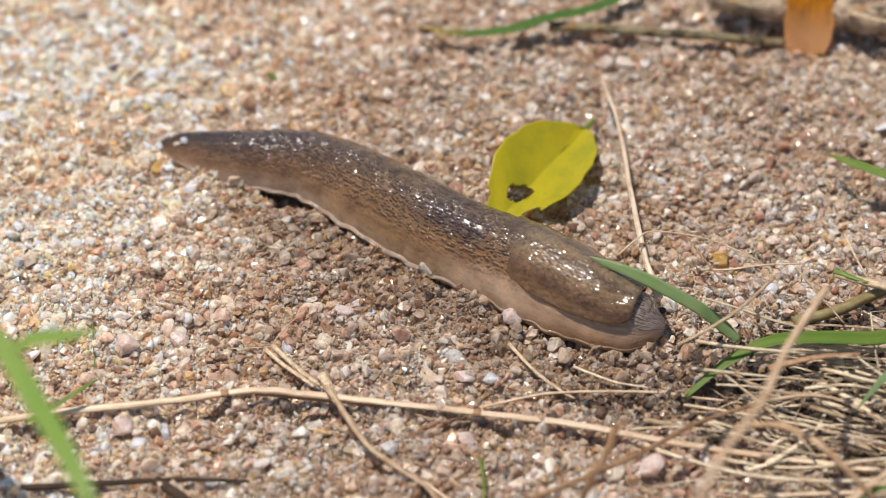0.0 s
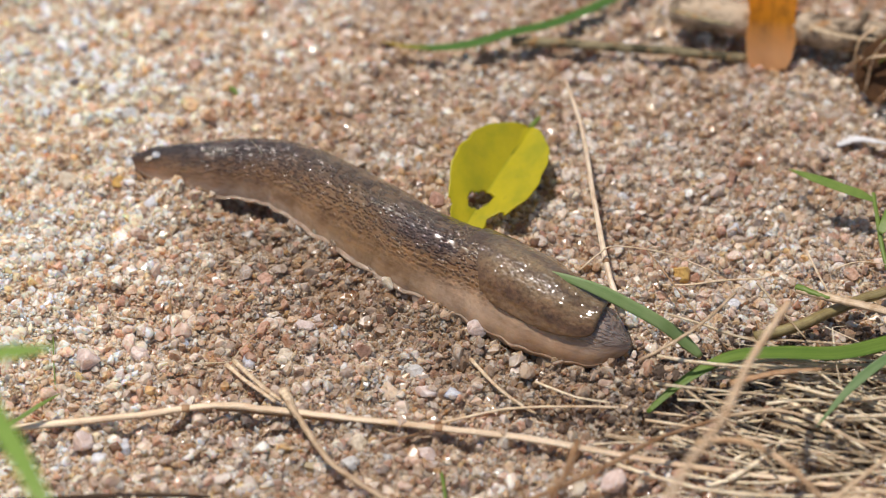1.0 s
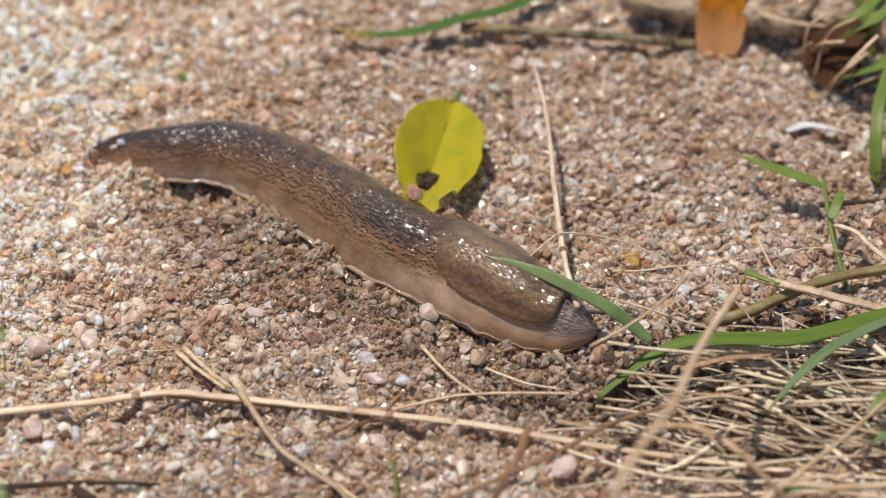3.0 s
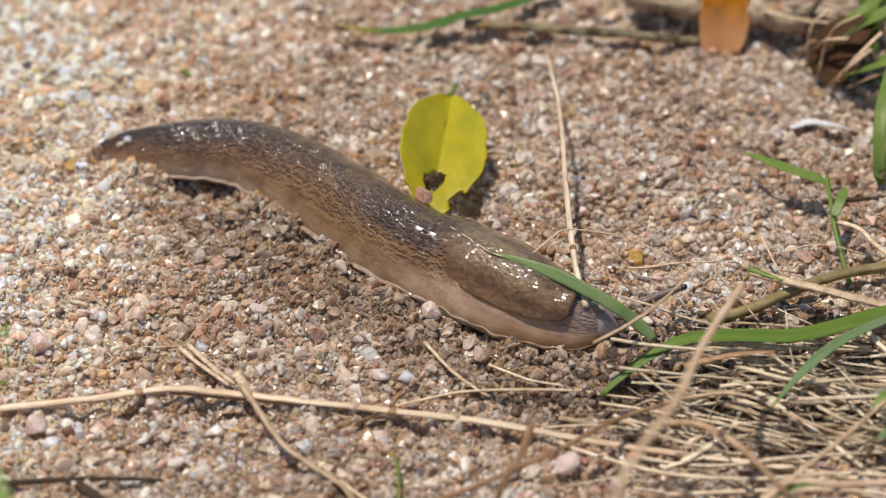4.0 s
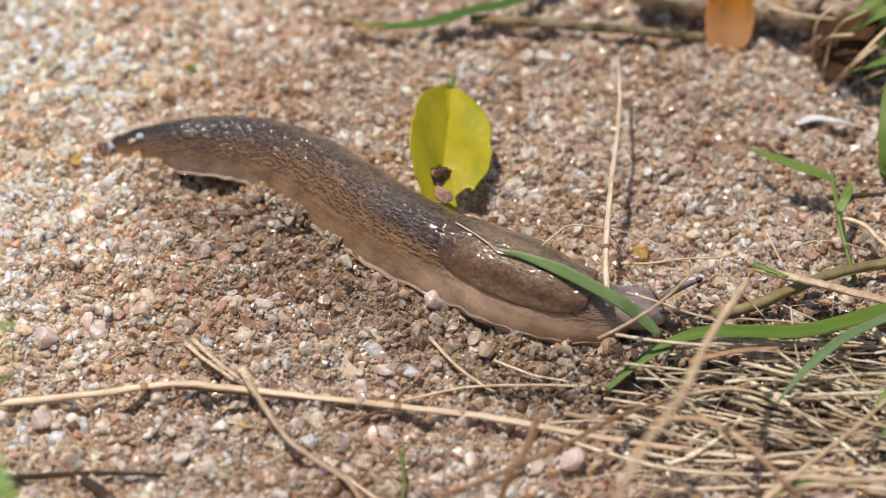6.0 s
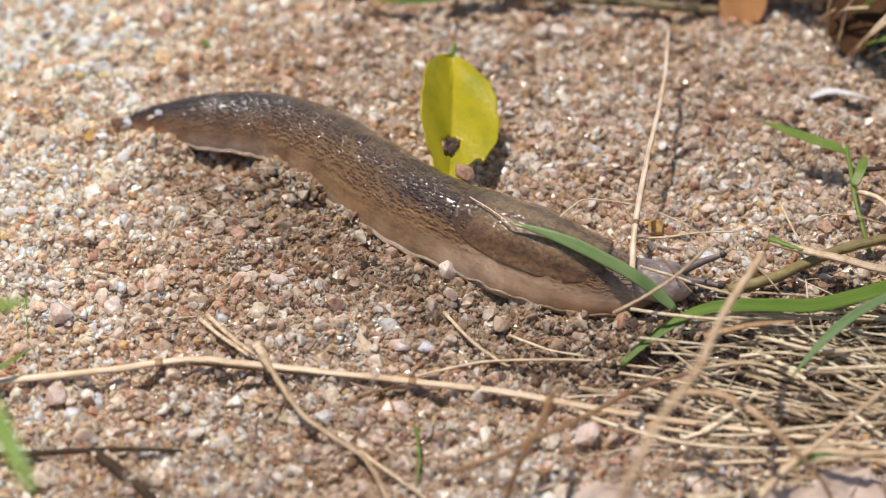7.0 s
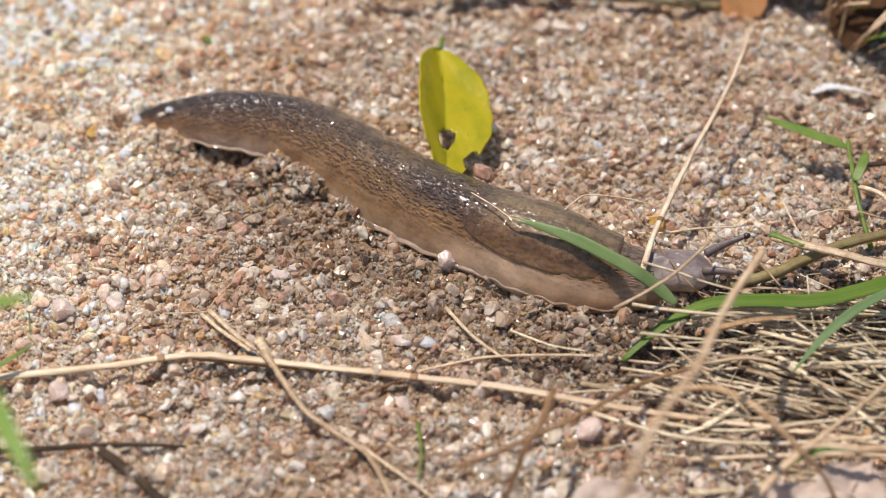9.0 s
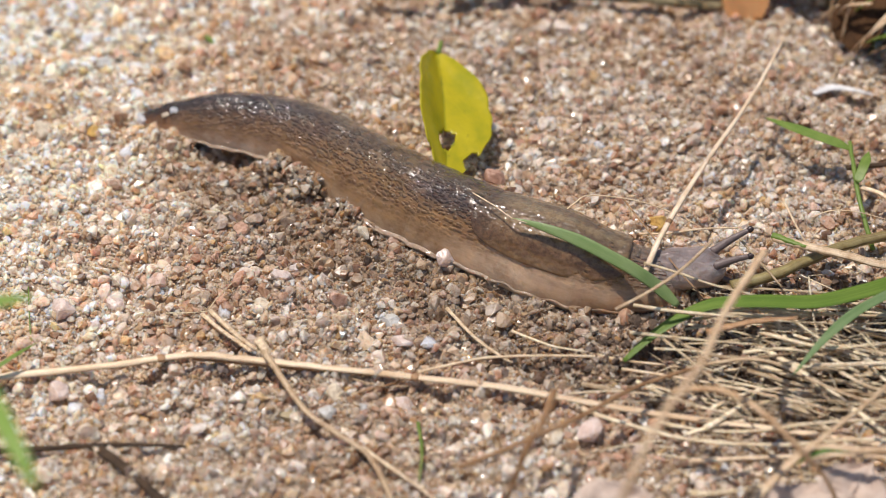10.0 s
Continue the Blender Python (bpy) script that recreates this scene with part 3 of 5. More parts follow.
def blade(points, width, material, label, tip_in=0.05, tip_out=0.06, crease=0.25, grow=0.35, name="grass", thick=0.10, group="green grass blades", lean=0.0):
    """A grass blade: a thin, lengthwise folded strip that narrows to its tip (the first point)."""
    n = max(14, 6 * len(points))
    line = spline(points, n)
    ws = []
    for i in range(n):
        f = i / (n - 1)
        w = 0.5 * width
        w *= min(1.0, tip_in + (1 - tip_in) * (f / grow) ** 0.75) if f < grow else 1.0
        w *= min(1.0, tip_out + ((1 - f) / 0.3) ** 0.6) if f > 0.7 else 1.0
        ws.append(max(w, 0.05))
    bm = bmesh.new()
    uv = bm.loops.layers.uv.new("UVMap")
    sweep(bm, line, ws, [thick] * n, 10, uv, crease, lean=lean)
    ob = part(name, bm, material)
    turned_home(ob, points[0])
    if width >= 1.8 and not lean:
        rib = bmesh.new()
        uvr = rib.loops.layers.uv.new("UVMap")
        mid = [q - Vector(points[0]) + Vector((0, 0, thick * 0.85)) for q in line]
        thin = [min(0.16, w * 0.3) for w in ws]
        sweep(rib, mid, thin, [w * 0.5 for w in thin], 6, uvr)
        part("midrib", rib, material, ob)
    return tagged(ob, label, "grass blade", group)


def as_part(ob, thing, name):
    """Hangs a built piece under its thing, where it is."""
    ob.name = name
    ob.parent = thing
    ob.matrix_parent_inverse = thing.matrix_basis.inverted()
    for key in ("category", "group"):
        if key in ob:
            del ob[key]
    return ob


def stone_verts(sub):
    bm = bmesh.new()
    bmesh.ops.create_icosphere(bm, subdivisions=sub, radius=1.0)
    bm.verts.ensure_lookup_table()
    v = np.array([q.co[:] for q in bm.verts])
    f = np.array([[q.index for q in face.verts] for face in bm.faces])
    bm.free()
    return v, f


def shard_verts():
    """A blunt block with its corners cut to points: 14 corners, 24 faces."""
    corners = [(x, y, z) for x in (-1, 1) for y in (-1, 1) for z in (-1, 1)]
    v = [Vector(c) * 0.62 for c in corners]
    f = []
    for axis in range(3):
        for side in (-1, 1):
            top = Vector((0, 0, 0))
            top[axis] = side * 0.92
            v.append(top)
            ring = [i for i, c in enumerate(corners) if c[axis] == side]
            a, b, c, d = ring
            for p, q in ((a, b), (b, d), (d, c), (c, a)):
                turn = (v[q] - v[p]).cross(top - v[p]).dot(v[p] + v[q] + top)
                f.append((p, q, len(v) - 1) if turn > 0 else (q, p, len(v) - 1))
    return np.array([p[:] for p in v]), np.array(f)


def pebble(place, size, material, label, name="pebble", group="pebbles on the sand", sink=0.3, turn=None, seed=0):
    """An angular, worn stone cut from a sphere by planes, with fine unevenness."""
    r = np.random.default_rng(int(abs(place[0] * 91 + place[1] * 37)) + 7 + seed)
    v, f = stone_verts(4)
    for _ in range(15):
        d = r.normal(size=3)
        d /= np.linalg.norm(d)
        cut = r.uniform(0.48, 0.85)
        over = np.maximum(v @ d - cut, 0)
        v = v - 0.985 * over[:, None] * d
    v += 0.022 * np.sin(v[:, [1, 2, 0]] * 7 + r.uniform(0, 6, 3)) + 0.014 * np.sin(v[:, [2, 0, 1]] * 19 + r.uniform(0, 6, 3))
    v = v * (np.array(size) * 0.47)
    a = r.uniform(0, 6.28) if turn is None else math.radians(turn)
    v = v @ np.array([[math.cos(a), math.sin(a), 0], [-math.sin(a), math.cos(a), 0], [0, 0, 1]])
    ob = mesh_object(name, (v * MM).tolist(), f.tolist(), material, False)
    ob.location = Vector(place) * MM
    return tagged(ob, label, "pebble", group)


# ---- ground ----
def build_ground():
    near = np.concatenate([-np.geomspace(60000, 125, 14), np.arange(-120, 121, 1.0), np.geomspace(125, 60000, 14)])
    xx, yy = np.meshgrid(near, near)
    zz = land(xx, yy) + 0.12
    n = len(near)
    verts = np.stack([xx.ravel(), yy.ravel(), zz.ravel()], 1) * MM
    i = np.arange(n * (n - 1)).reshape(n - 1, n)[:, :-1].ravel()
    faces = np.stack([i, i + 1, i + n + 1, i + n], 1)
    ob = mesh_object("ground", verts.tolist(), faces.tolist(), M_SOIL, True)
    return tagged(ob, "reddish tan coarse sandy soil, sunlit", "ground", kind="structure")


def grain_field(name, spacing, low, high, sub, material, label, density=1.0, area=None, seed=1, lift=0.0, category="sand", hill=None):
    """Loose grains over the stretch of sand, as one mesh."""
    r = np.random.default_rng(seed)
    base_v, base_f = stone_verts(sub) if sub > 1 else shard_verts()
    gx, gy = np.meshgrid(np.arange(-92, 84, spacing), np.arange(-64, 96, spacing))
    x = gx.ravel() + r.uniform(-0.5, 0.5, gx.size) * spacing * 1.3
    y = gy.ravel() + r.uniform(-0.5, 0.5, gx.size) * spacing * 1.3
    half = 71 + 0.125 * (y + 60)
    keep = (x > -half - 9) & (x < half) & (r.uniform(size=x.size) < density)
    if area:
        keep &= area(x, y, r)
    x, y = x[keep], y[keep]
    n = len(x)
    size = low + (high - low) * r.uniform(size=n) ** 2.2
    # each grain is stretched on its own axes, cut by planes and turned
    v = np.repeat(base_v[None], n, 0)
    if sub == 1:
        v = v + r.normal(scale=0.20, size=v.shape)
    for _ in range(2 if sub == 1 else 10):
        d = r.normal(size=(n, 3))
        d /= np.linalg.norm(d, axis=1, keepdims=True)
        cut = r.uniform(0.34, 0.80, (n, 1))
        over = np.maximum(np.einsum("nvk,nk->nv", v, d) - cut, 0)
        v = v - 0.95 * over[..., None] * d[:, None]
    v = v * r.uniform(0.75, 1.4, (n, 1, 3))
    q = r.normal(size=(n, 4))
    q /= np.linalg.norm(q, axis=1, keepdims=True)
    w, a, b, c = q.T
    rot = np.stack([1 - 2 * (b * b + c * c), 2 * (a * b - c * w), 2 * (a * c + b * w), 2 * (a * b + c * w), 1 - 2 * (a * a + c * c), 2 * (b * c - a * w),
                    2 * (a * c - b * w), 2 * (b * c + a * w), 1 - 2 * (a * a + b * b)], 1).reshape(n, 3, 3)
    v = np.einsum("nij,nvj->nvi", rot, v) * (size / 2)[:, None, None]
    z = land(x, y) + size * r.uniform(-0.20, 0.16, n) + lift
    if hill:
        z = z + hill(x, y)
    v += np.stack([x, y, z], 1)[:, None]
    nv, nf = len(base_v), len(base_f)
    verts = (v * MM).reshape(-1, 3).astype(np.float32)
    faces = (base_f[None] + np.arange(n)[:, None, None] * nv).reshape(-1)
    me = bpy.data.meshes.new(name)
    me.vertices.add(len(verts))
    me.vertices.foreach_set("co", verts.ravel())
    me.loops.add(len(faces))
    me.loops.foreach_set("vertex_index", faces.astype(np.int32))
    me.polygons.add(n * nf)
    me.polygons.foreach_set("loop_start", (np.arange(n * nf) * 3).astype(np.int32))
    me.update(calc_edges=True)
    me.validate()
    me.materials.append(material)
    me.shade_flat()
    return tagged(new(name, me), label, category, kind="stuff")


def in_litter(x, y, r):
    """Dark crumbly soil shows round the tuft of dry grass, more to its middle."""
    d = np.hypot((x - LITTER[0] - 4) / 34, (y - LITTER[1]) / 15)
    return r.uniform(size=x.size) < np.clip(1.9 - 1.6 * d, 0, 1)


def in_middle(x, y):
    """The stretch of sand before the slug, where single grains can be told apart."""
    return (x > -50) & (x < 22) & (y > -52) & (y < 0.35 * -x - 12)


LITTER = (42.0, -27.4)
ground = build_ground()
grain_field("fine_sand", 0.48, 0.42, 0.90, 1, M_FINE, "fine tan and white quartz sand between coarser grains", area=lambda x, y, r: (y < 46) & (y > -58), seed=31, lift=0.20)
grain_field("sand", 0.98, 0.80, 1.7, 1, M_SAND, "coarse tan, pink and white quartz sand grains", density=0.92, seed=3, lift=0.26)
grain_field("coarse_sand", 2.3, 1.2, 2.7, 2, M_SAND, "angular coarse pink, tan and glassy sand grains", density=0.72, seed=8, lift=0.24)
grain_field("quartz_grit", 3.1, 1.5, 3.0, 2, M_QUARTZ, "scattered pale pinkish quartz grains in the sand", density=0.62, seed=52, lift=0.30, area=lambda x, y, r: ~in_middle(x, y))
grain_field("soil_crumbs", 0.8, 0.4, 1.2, 1, M_HUMUS, "dark brown damp soil crumbs among dry grass", area=in_litter, seed=13, lift=0.70, category="soil")
HEAP_AT = (-23.6, 6.6)


def heap_rise(x, y):
    """A low bank of loose grains along the slug's flank."""
    dx, dy = x - HEAP_AT[0], y - HEAP_AT[1]
    long_way, across = dx * 0.72 - dy * 0.70, dx * 0.70 + dy * 0.72
    return (2.3 + 0.5 * np.sin(0.9 * long_way)) * np.exp(-((long_way / 9.0) ** 4 + (across / 2.6) ** 2))


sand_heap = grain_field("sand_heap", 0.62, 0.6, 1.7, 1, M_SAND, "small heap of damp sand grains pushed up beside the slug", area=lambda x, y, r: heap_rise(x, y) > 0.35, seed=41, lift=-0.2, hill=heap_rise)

# ---- pebbles that stand out of the sand: place, size, stone, label ----
W = "white quartz pebble half sunk in coarse sand"
P = "pinkish feldspar pebble lying in coarse sand"
T = "translucent tan quartz pebble lying in sand"
R = "brownish red crumb of soil among sand"
G = "glassy grey quartz pebble lying in sand"
PEBBLES = [
    ((-33.2, -19.3, 0.8), (3.7, 2.9, 2.4), "white", "bluish white quartz pebble lying on sand"),
    ((-28.7, -18.8, 0.8), (4.8, 3.4, 2.6), "tan", T), ((-29.3, -13.4, 0.8), (2.9, 2.9, 2.2), "grey", G),
    ((-25.8, -14.0, 0.8), (3.2, 3.2, 2.8), "pink", P), ((-23.6, -11.3, 0.6), (2.6, 2.4, 2.2), "pink", P),
    ((-20.3, -14.5, 0.7), (2.6, 2.5, 2.3), "orange", "orange-brown iron-stained pebble lying in sand"),
    ((-21.8, -12.6, 0.5), (1.6, 1.5, 1.3), "white", W), ((-36.7, -10.7, 0.5), (1.7, 1.4, 1.2), "white", W),
    ((-42.3, -16.0, 0.6), (2.4, 1.8, 1.4), "white", W), ((-55.3, -21.0, 0.8), (4.8, 4.0, 3.0), "pink", P),
    ((-48.2, -19.3, 0.8), (3.6, 3.8, 3.0), "pink", P), ((-50.8, -22.7, 0.7), (3.4, 2.6, 2.4), "pink", P),
    ((-39.9, -23.6, 0.5), (1.5, 1.8, 1.5), "grey", G), ((-54.6, -37.1, 0.9), (4.6, 3.6, 3.2), "pink", P),
    ((-48.9, -36.8, 0.9), (3.0, 3.0, 2.8), "white", W), ((-51.7, -40.7, 0.9), (2.7, 3.4, 2.6), "white", W),
]
MORE_PEBBLES = [
    ((-17.3, -37.2, 0.8), (3.9, 2.7, 2.2), "cream", "smooth cream pebble lying on sand"),
    ((-18.3, -40.7, 0.8), (3.0, 2.8, 2.3), "grey", G), ((-23.2, -41.0, 0.6), (4.8, 2.2, 1.8), "olive", "long olive-brown pebble lying in sand"),
    ((-10.0, -21.9, 0.8), (3.5, 3.0, 2.4), "grey", G), ((-8.6, -26.8, 0.8), (4.0, 3.0, 2.6), "pink", P),
    ((-5.1, -27.6, 0.8), (3.2, 2.4, 2.0), "white", W), ((-8.7, -38.2, 0.9), (4.8, 3.6, 2.8), "pink", P),
    ((-13.8, -39.5, 0.7), (3.2, 2.2, 2.0), "grey", G), ((-18.8, -29.4, 0.6), (1.9, 1.9, 1.7), "orange", "small rusty orange pebble on sand"),
    ((27.2, -1.6, 1.2), (3.6, 4.2, 3.2), "yellow", "ochre-yellow pebble lying on sand"),
    ((34.0, -8.0, 0.9), (3.4, 3.2, 2.6), "white", W), ((11.7, -28.1, 0.6), (2.4, 1.9, 1.6), "orange", "bright orange stone chip on damp sand"),
    ((12.8, 11.2, 0.7), (3.2, 2.6, 2.0), "grey", G), ((8.5, 18.6, 0.6), (2.5, 2.2, 1.8), "rust", "rust-red pebble sunk in sand"),
    ((19.6, 17.2, 0.6), (2.4, 2.4, 2.0), "white", W), ((21.3, 13.8, 0.6), (2.4, 2.2, 1.8), "white", W),
]
LAST_PEBBLES = [
    ((16.5, -45.3, 0.9), (4.8, 3.8, 3.2), "pink", P), ((11.6, -45.6, 0.8), (3.6, 3.4, 2.8), "tan", T), ((22.7, -47.1, 0.7), (2.6, 2.4, 2.0), "pink", P),
    ((33.3, -49.6, 0.7), (2.9, 2.2, 1.9), "white", W), ((-14.4, -4.7, 0.5), (2.2, 3.4, 2.6), "tan", "grey glassy stone pushed up beside the slug"),
    ((-62.7, 19.3, 0.9), (4.0, 3.8, 3.0), "cream", "pale cream pebble in bright sand"), ((-49.3, 15.0, 0.7), (3.3, 2.8, 2.2), "white", W),
    ((-63.8, 44.0, 0.7), (2.6, 2.6, 2.2), "dark", "dark grey mineral pebble in sand"), ((-57.5, 41.7, 0.7), (3.2, 2.8, 2.2), "white", W),
    ((-54.8, 34.9, 0.7), (3.0, 2.6, 2.2), "grey", G), ((30.4, 35.6, 0.6), (2.6, 2.6, 2.0), "white", W), ((35.3, 8.4, 0.7), (2.4, 3.0, 2.4), "white", W),
    ((51.1, 46.5, 0.8), (4.2, 2.4, 2.0), "grey", G), ((-54.5, 18.6, 0.8), (2.6, 2.4, 2.2), "yellow", "honey-yellow quartz pebble in sand"),
    ((-43.5, 5.6, 0.5), (2.4, 2.2, 1.8), "grey", G), ((-45.5, 47.8, 0.7), (3.2, 2.6, 2.0), "rust", R), ((-47.6, 45.3, 0.6), (2.2, 2.0, 1.6), "rust", R),
    ((-50.1, 43.6, 0.6), (2.0, 1.8, 1.6), "dark", "dark grey mineral pebble in sand"), ((-63.0, 52.3, 0.7), (2.6, 2.2, 1.8), "dark", "dark grey mineral pebble in sand"),
    ((-43.5, 49.7, 0.6), (2.4, 1.8, 1.6), "dark", "dark grey mineral pebble in sand"), ((-37.2, -27.0, 0.7), (3.0, 2.4, 2.2), "pink", P),
]
for place, size, stone, label in PEBBLES + MORE_PEBBLES + LAST_PEBBLES:
    spot = (place[0], place[1], place[2] - 0.35 + float(land(place[0], place[1])))
    pebble(spot, size, M_PEBBLE[stone], label)

# ---- dry stalks lying on the sand ----
LONG = "long pale dry grass stalk lying across sand"
long_stalk = straw([(-73.3, -37.8, 2.2), (-60.8, -35.1, 2.2), (-48.1, -33.4, 2.4), (-36.8, -31.7, 2.8), (-29.2, -32.2, 2.4), (-19.3, -33.4, 2.2), (-6.3, -35.5, 2.2), (5.0, -37.4, 2.2), (16.2, -40.3, 2.2), (28.0, -42.9, 2.0), (40.6, -44.8, 1.6), (60.3, -48.4, 1.2)],
      1.3, M_STRAW, LONG, tip=0.75, knots=(0.25, 0.55), flat=0.55)
as_part(straw([(-36.8, -31.5, 2.0), (-27.7, -32.6, 1.8), (-17.0, -33.9, 1.6), (-7.9, -35.2, 1.8)], 0.5, M_BROWN, "thin brown sheath"), long_stalk, "sheath")
STALK = "thin forked dry grass stalk on sand"
forked = straw([(-28.2, -29.2, 3.2), (-25.5, -34.7, 3.4), (-21.2, -42.0, 2.4), (-16.6, -46.1, 1.8), (-12.7, -49.6, 1.5), (-9.7, -56.8, 1.2), (-8.2, -61.9, 0.8)], 0.95, M_STRAW, STALK, tip=0.7)
as_part(straw([(-13.7, -48.0, 1.6), (-9.1, -52.4, 1.4), (-5.0, -56.3, 1.2), (0.4, -61.9, 0.8)], 0.6, M_STRAW, ""), forked, "branch")
as_part(straw([(-27.9, -29.2, 3.5), (-27.1, -31.0, 3.5), (-25.5, -34.9, 3.4)], 1.6, M_STRAW, "split pale sheath", tip=0.5, flat=0.35), forked, "sheath")
straw([(-36.1, -21.7, 1.2), (-33.5, -24.9, 1.4), (-30.6, -28.2, 1.8), (-28.9, -30.3, 2.2)], 0.75, M_STRAW, "pale split straw end on sand", tip=0.6)
straw([(-35.1, -21.1, 1.4), (-32.5, -24.8, 1.8), (-29.5, -28.7, 2.2), (-27.9, -30.5, 2.6)], 0.8, M_STRAW, "pale split straw end on sand", tip=0.6)
straw([(-41.1, -21.2, 1.0), (-37.6, -21.3, 1.2), (-35.1, -21.0, 1.2)], 0.22, M_PALE, "hair-thin pale dry grass fibre on sand")
straw([(-35.4, -20.9, 1.2), (-33.7, -18.0, 1.8), (-30.8, -13.3, 1.4)], 0.22, M_PALE, "hair-thin pale dry grass fibre on sand")
straw([(-2.6, -20.4, 1.2), (1.1, -26.6, 1.6), (5.0, -30.7, 1.4), (6.4, -31.3, 1.1)], 0.62, M_STRAW, "short pale straw lying on sand")
straw([(6.3, -25.1, 1.2), (11.6, -28.5, 1.6), (16.5, -29.8, 1.6), (21.8, -31.2, 1.2)], 0.45, M_PALE, "thin pale straw lying on sand")
straw([(-6.4, -33.4, 1.2), (0.1, -31.5, 1.5), (5.0, -30.7, 1.6), (16.5, -30.6, 1.6), (22.2, -31.5, 1.5), (31.6, -33.2, 1.6)], 0.5, M_STRAW, "thin curved straw lying on sand", tip=0.8)
straw([(-16.8, -39.4, 1.0), (-14.0, -37.4, 1.4), (-10.0, -36.0, 1.5), (-6.4, -33.4, 1.2)], 0.4, M_BROWN, "thin brown rootlet lying on sand")
straw([(-17.4, -33.0, 1.2), (-13.9, -35.2, 1.2), (-9.4, -36.1, 1.2), (-6.4, -35.6, 1.0)], 0.3, M_STRAW, "thin curved straw lying on sand")
straw([(-60.6, -15.9, 1.2), (-59.3, -25.5, 1.4), (-58.0, -31.9, 1.0)], 0.2, M_GREEN, "hair-thin green moss thread on sand", name="moss_thread", category="moss")
straw([(-6.3, -42.9, 1.0), (-5.7, -49.3, 2.0), (-6.0, -54.0, 1.0)], 0.5, M_GREEN, "small soft green grass seedling in sand", name="grass_seedling", category="seedling")
straw([(-40.3, 43.1, 1.0), (-38.8, 40.5, 1.6), (-38.2, 39.9, 1.0)], 0.9, M_GREEN, "tiny green moss shoot in a sand hollow", name="moss_shoot", category="moss")
dark_twig = straw([(-66.6, -49.2, 1.4), (-55.6, -48.4, 1.5), (-48.2, -47.8, 1.5), (-41.6, -47.6, 1.4), (-36.3, -47.4, 0.9)], 1.05, M_TWIG_AND_SHADE, "dark rotten twig lying on sand", name="twig", category="twig", tip=0.4)
# flat dark strip laid in for the shadow of a near grass blade
as_part(straw([(-49.0, -47.4, 1.4), (-46.0, -50.2, 1.5), (-43.0, -53.2, 1.4), (-39.0, -57.6, 1.2), (-36.0, -61.0, 1.0)], 1.7, M_TWIG_AND_SHADE, "dark strip standing in for a grass blade shadow", tip=0.7, flat=0.35), dark_twig, "side_shoot")

# ---- the dry tuft: stalks that can be told apart ----
TUFT = "pale dry grass stem in a matted tuft"
BENT = "thin bent dry grass stem above the sand"
straw([(12.5, -11.2, 9.5), (15.0, -7.4, 9.0), (17.5, -5.0, 8.6), (24.2, -5.0, 7.5), (28.9, -6.4, 6.5), (32.2, -7.7, 5.5)], 0.29, M_STRAW, BENT, tip=0.8)
straw([(24.1, -9.1, 5.0), (28.0, -9.5, 5.4), (32.8, -9.0, 5.8), (37.8, -9.2, 6.2)], 0.44, M_STRAW, BENT, tip=0.7)
straw([(37.2, -10.0, 6.2), (40.3, -14.6, 5.0), (43.4, -18.6, 3.5)], 0.40, M_PALE, BENT, tip=0.8)
straw([(44.8, -0.8, 4.5), (46.2, -5.6, 4.0), (48.2, -11.1, 3.0)], 0.44, M_STRAW, BENT)
straw([(22.2, -2.0, 5.5), (25.6, -10.1, 6.0), (29.1, -17.9, 6.0), (32.4, -22.6, 5.0)], 0.27, M_BROWN, BENT, tip=0.8)
straw([(20.1, -29.4, 9.0), (24.7, -26.9, 10.0), (29.1, -23.1, 10.5), (33.7, -16.0, 9.5)], 0.58, M_STRAW, "brown-tipped bent straw lying on the slug", tip=0.8)
straw([(24.4, -18.2, 7.5), (29.0, -20.3, 7.5), (33.9, -22.1, 6.8), (41.9, -23.4, 5.5), (48.9, -23.2, 4.5)], 0.44, M_PALE, TUFT, tip=0.8)
straw([(22.6, -26.3, 7.0), (28.6, -27.2, 6.6), (36.3, -27.0, 5.6), (44.1, -26.1, 4.8), (52.7, -24.7, 4.2)], 0.60, M_PALE, TUFT, tip=0.8)
straw([(30.2, -27.0, 6.0), (39.4, -26.0, 6.0), (47.1, -26.1, 5.4), (62.5, -26.1, 4.4)], 0.56, M_PALE, TUFT, tip=0.8)
straw([(42.8, -10.0, 5.0), (48.2, -12.6, 5.4), (54.3, -15.0, 5.4), (64.8, -18.9, 5.0)], 1.6, M_STRAW, "thick dry grass sheath with a green tip", tip=0.9, flat=0.5)
straw([(42.7, -9.7, 5.2), (44.6, -11.0, 5.4), (47.1, -12.6, 5.6)], 1.2, M_GREEN, "short green end of a dying grass sheath", name="grass_sheath", category="grass blade")
straw([(36.6, -18.4, 3.4), (42.6, -16.1, 3.6), (48.4, -12.5, 3.6), (55.1, -8.6, 3.2), (66.5, -5.3, 3.0)], 1.8, straw_material("olive_stem", (0.36, 0.32, 0.15), (0.20, 0.16, 0.07)), "thick yellowish olive stem at the tuft's base", tip=0.9, flat=0.8)
straw([(55.8, 1.8, 4.5), (58.9, -0.6, 5.0), (61.1, -4.1, 4.8), (66.0, -9.6, 4.0)], 0.80, M_STRAW, "curved pale dry grass stem beside a seedling", tip=0.9)
straw([(48.8, -3.2, 3.0), (51.6, -2.9, 4.0), (55.1, -3.4, 4.2), (59.5, -4.2, 3.4)], 0.28, M_STRAW, BENT)
straw([(39.2, -29.5, 5.0), (48.0, -33.3, 5.6), (54.9, -32.4, 5.4), (63.3, -31.8, 5.0)], 0.64, M_PALE, TUFT, tip=0.8)
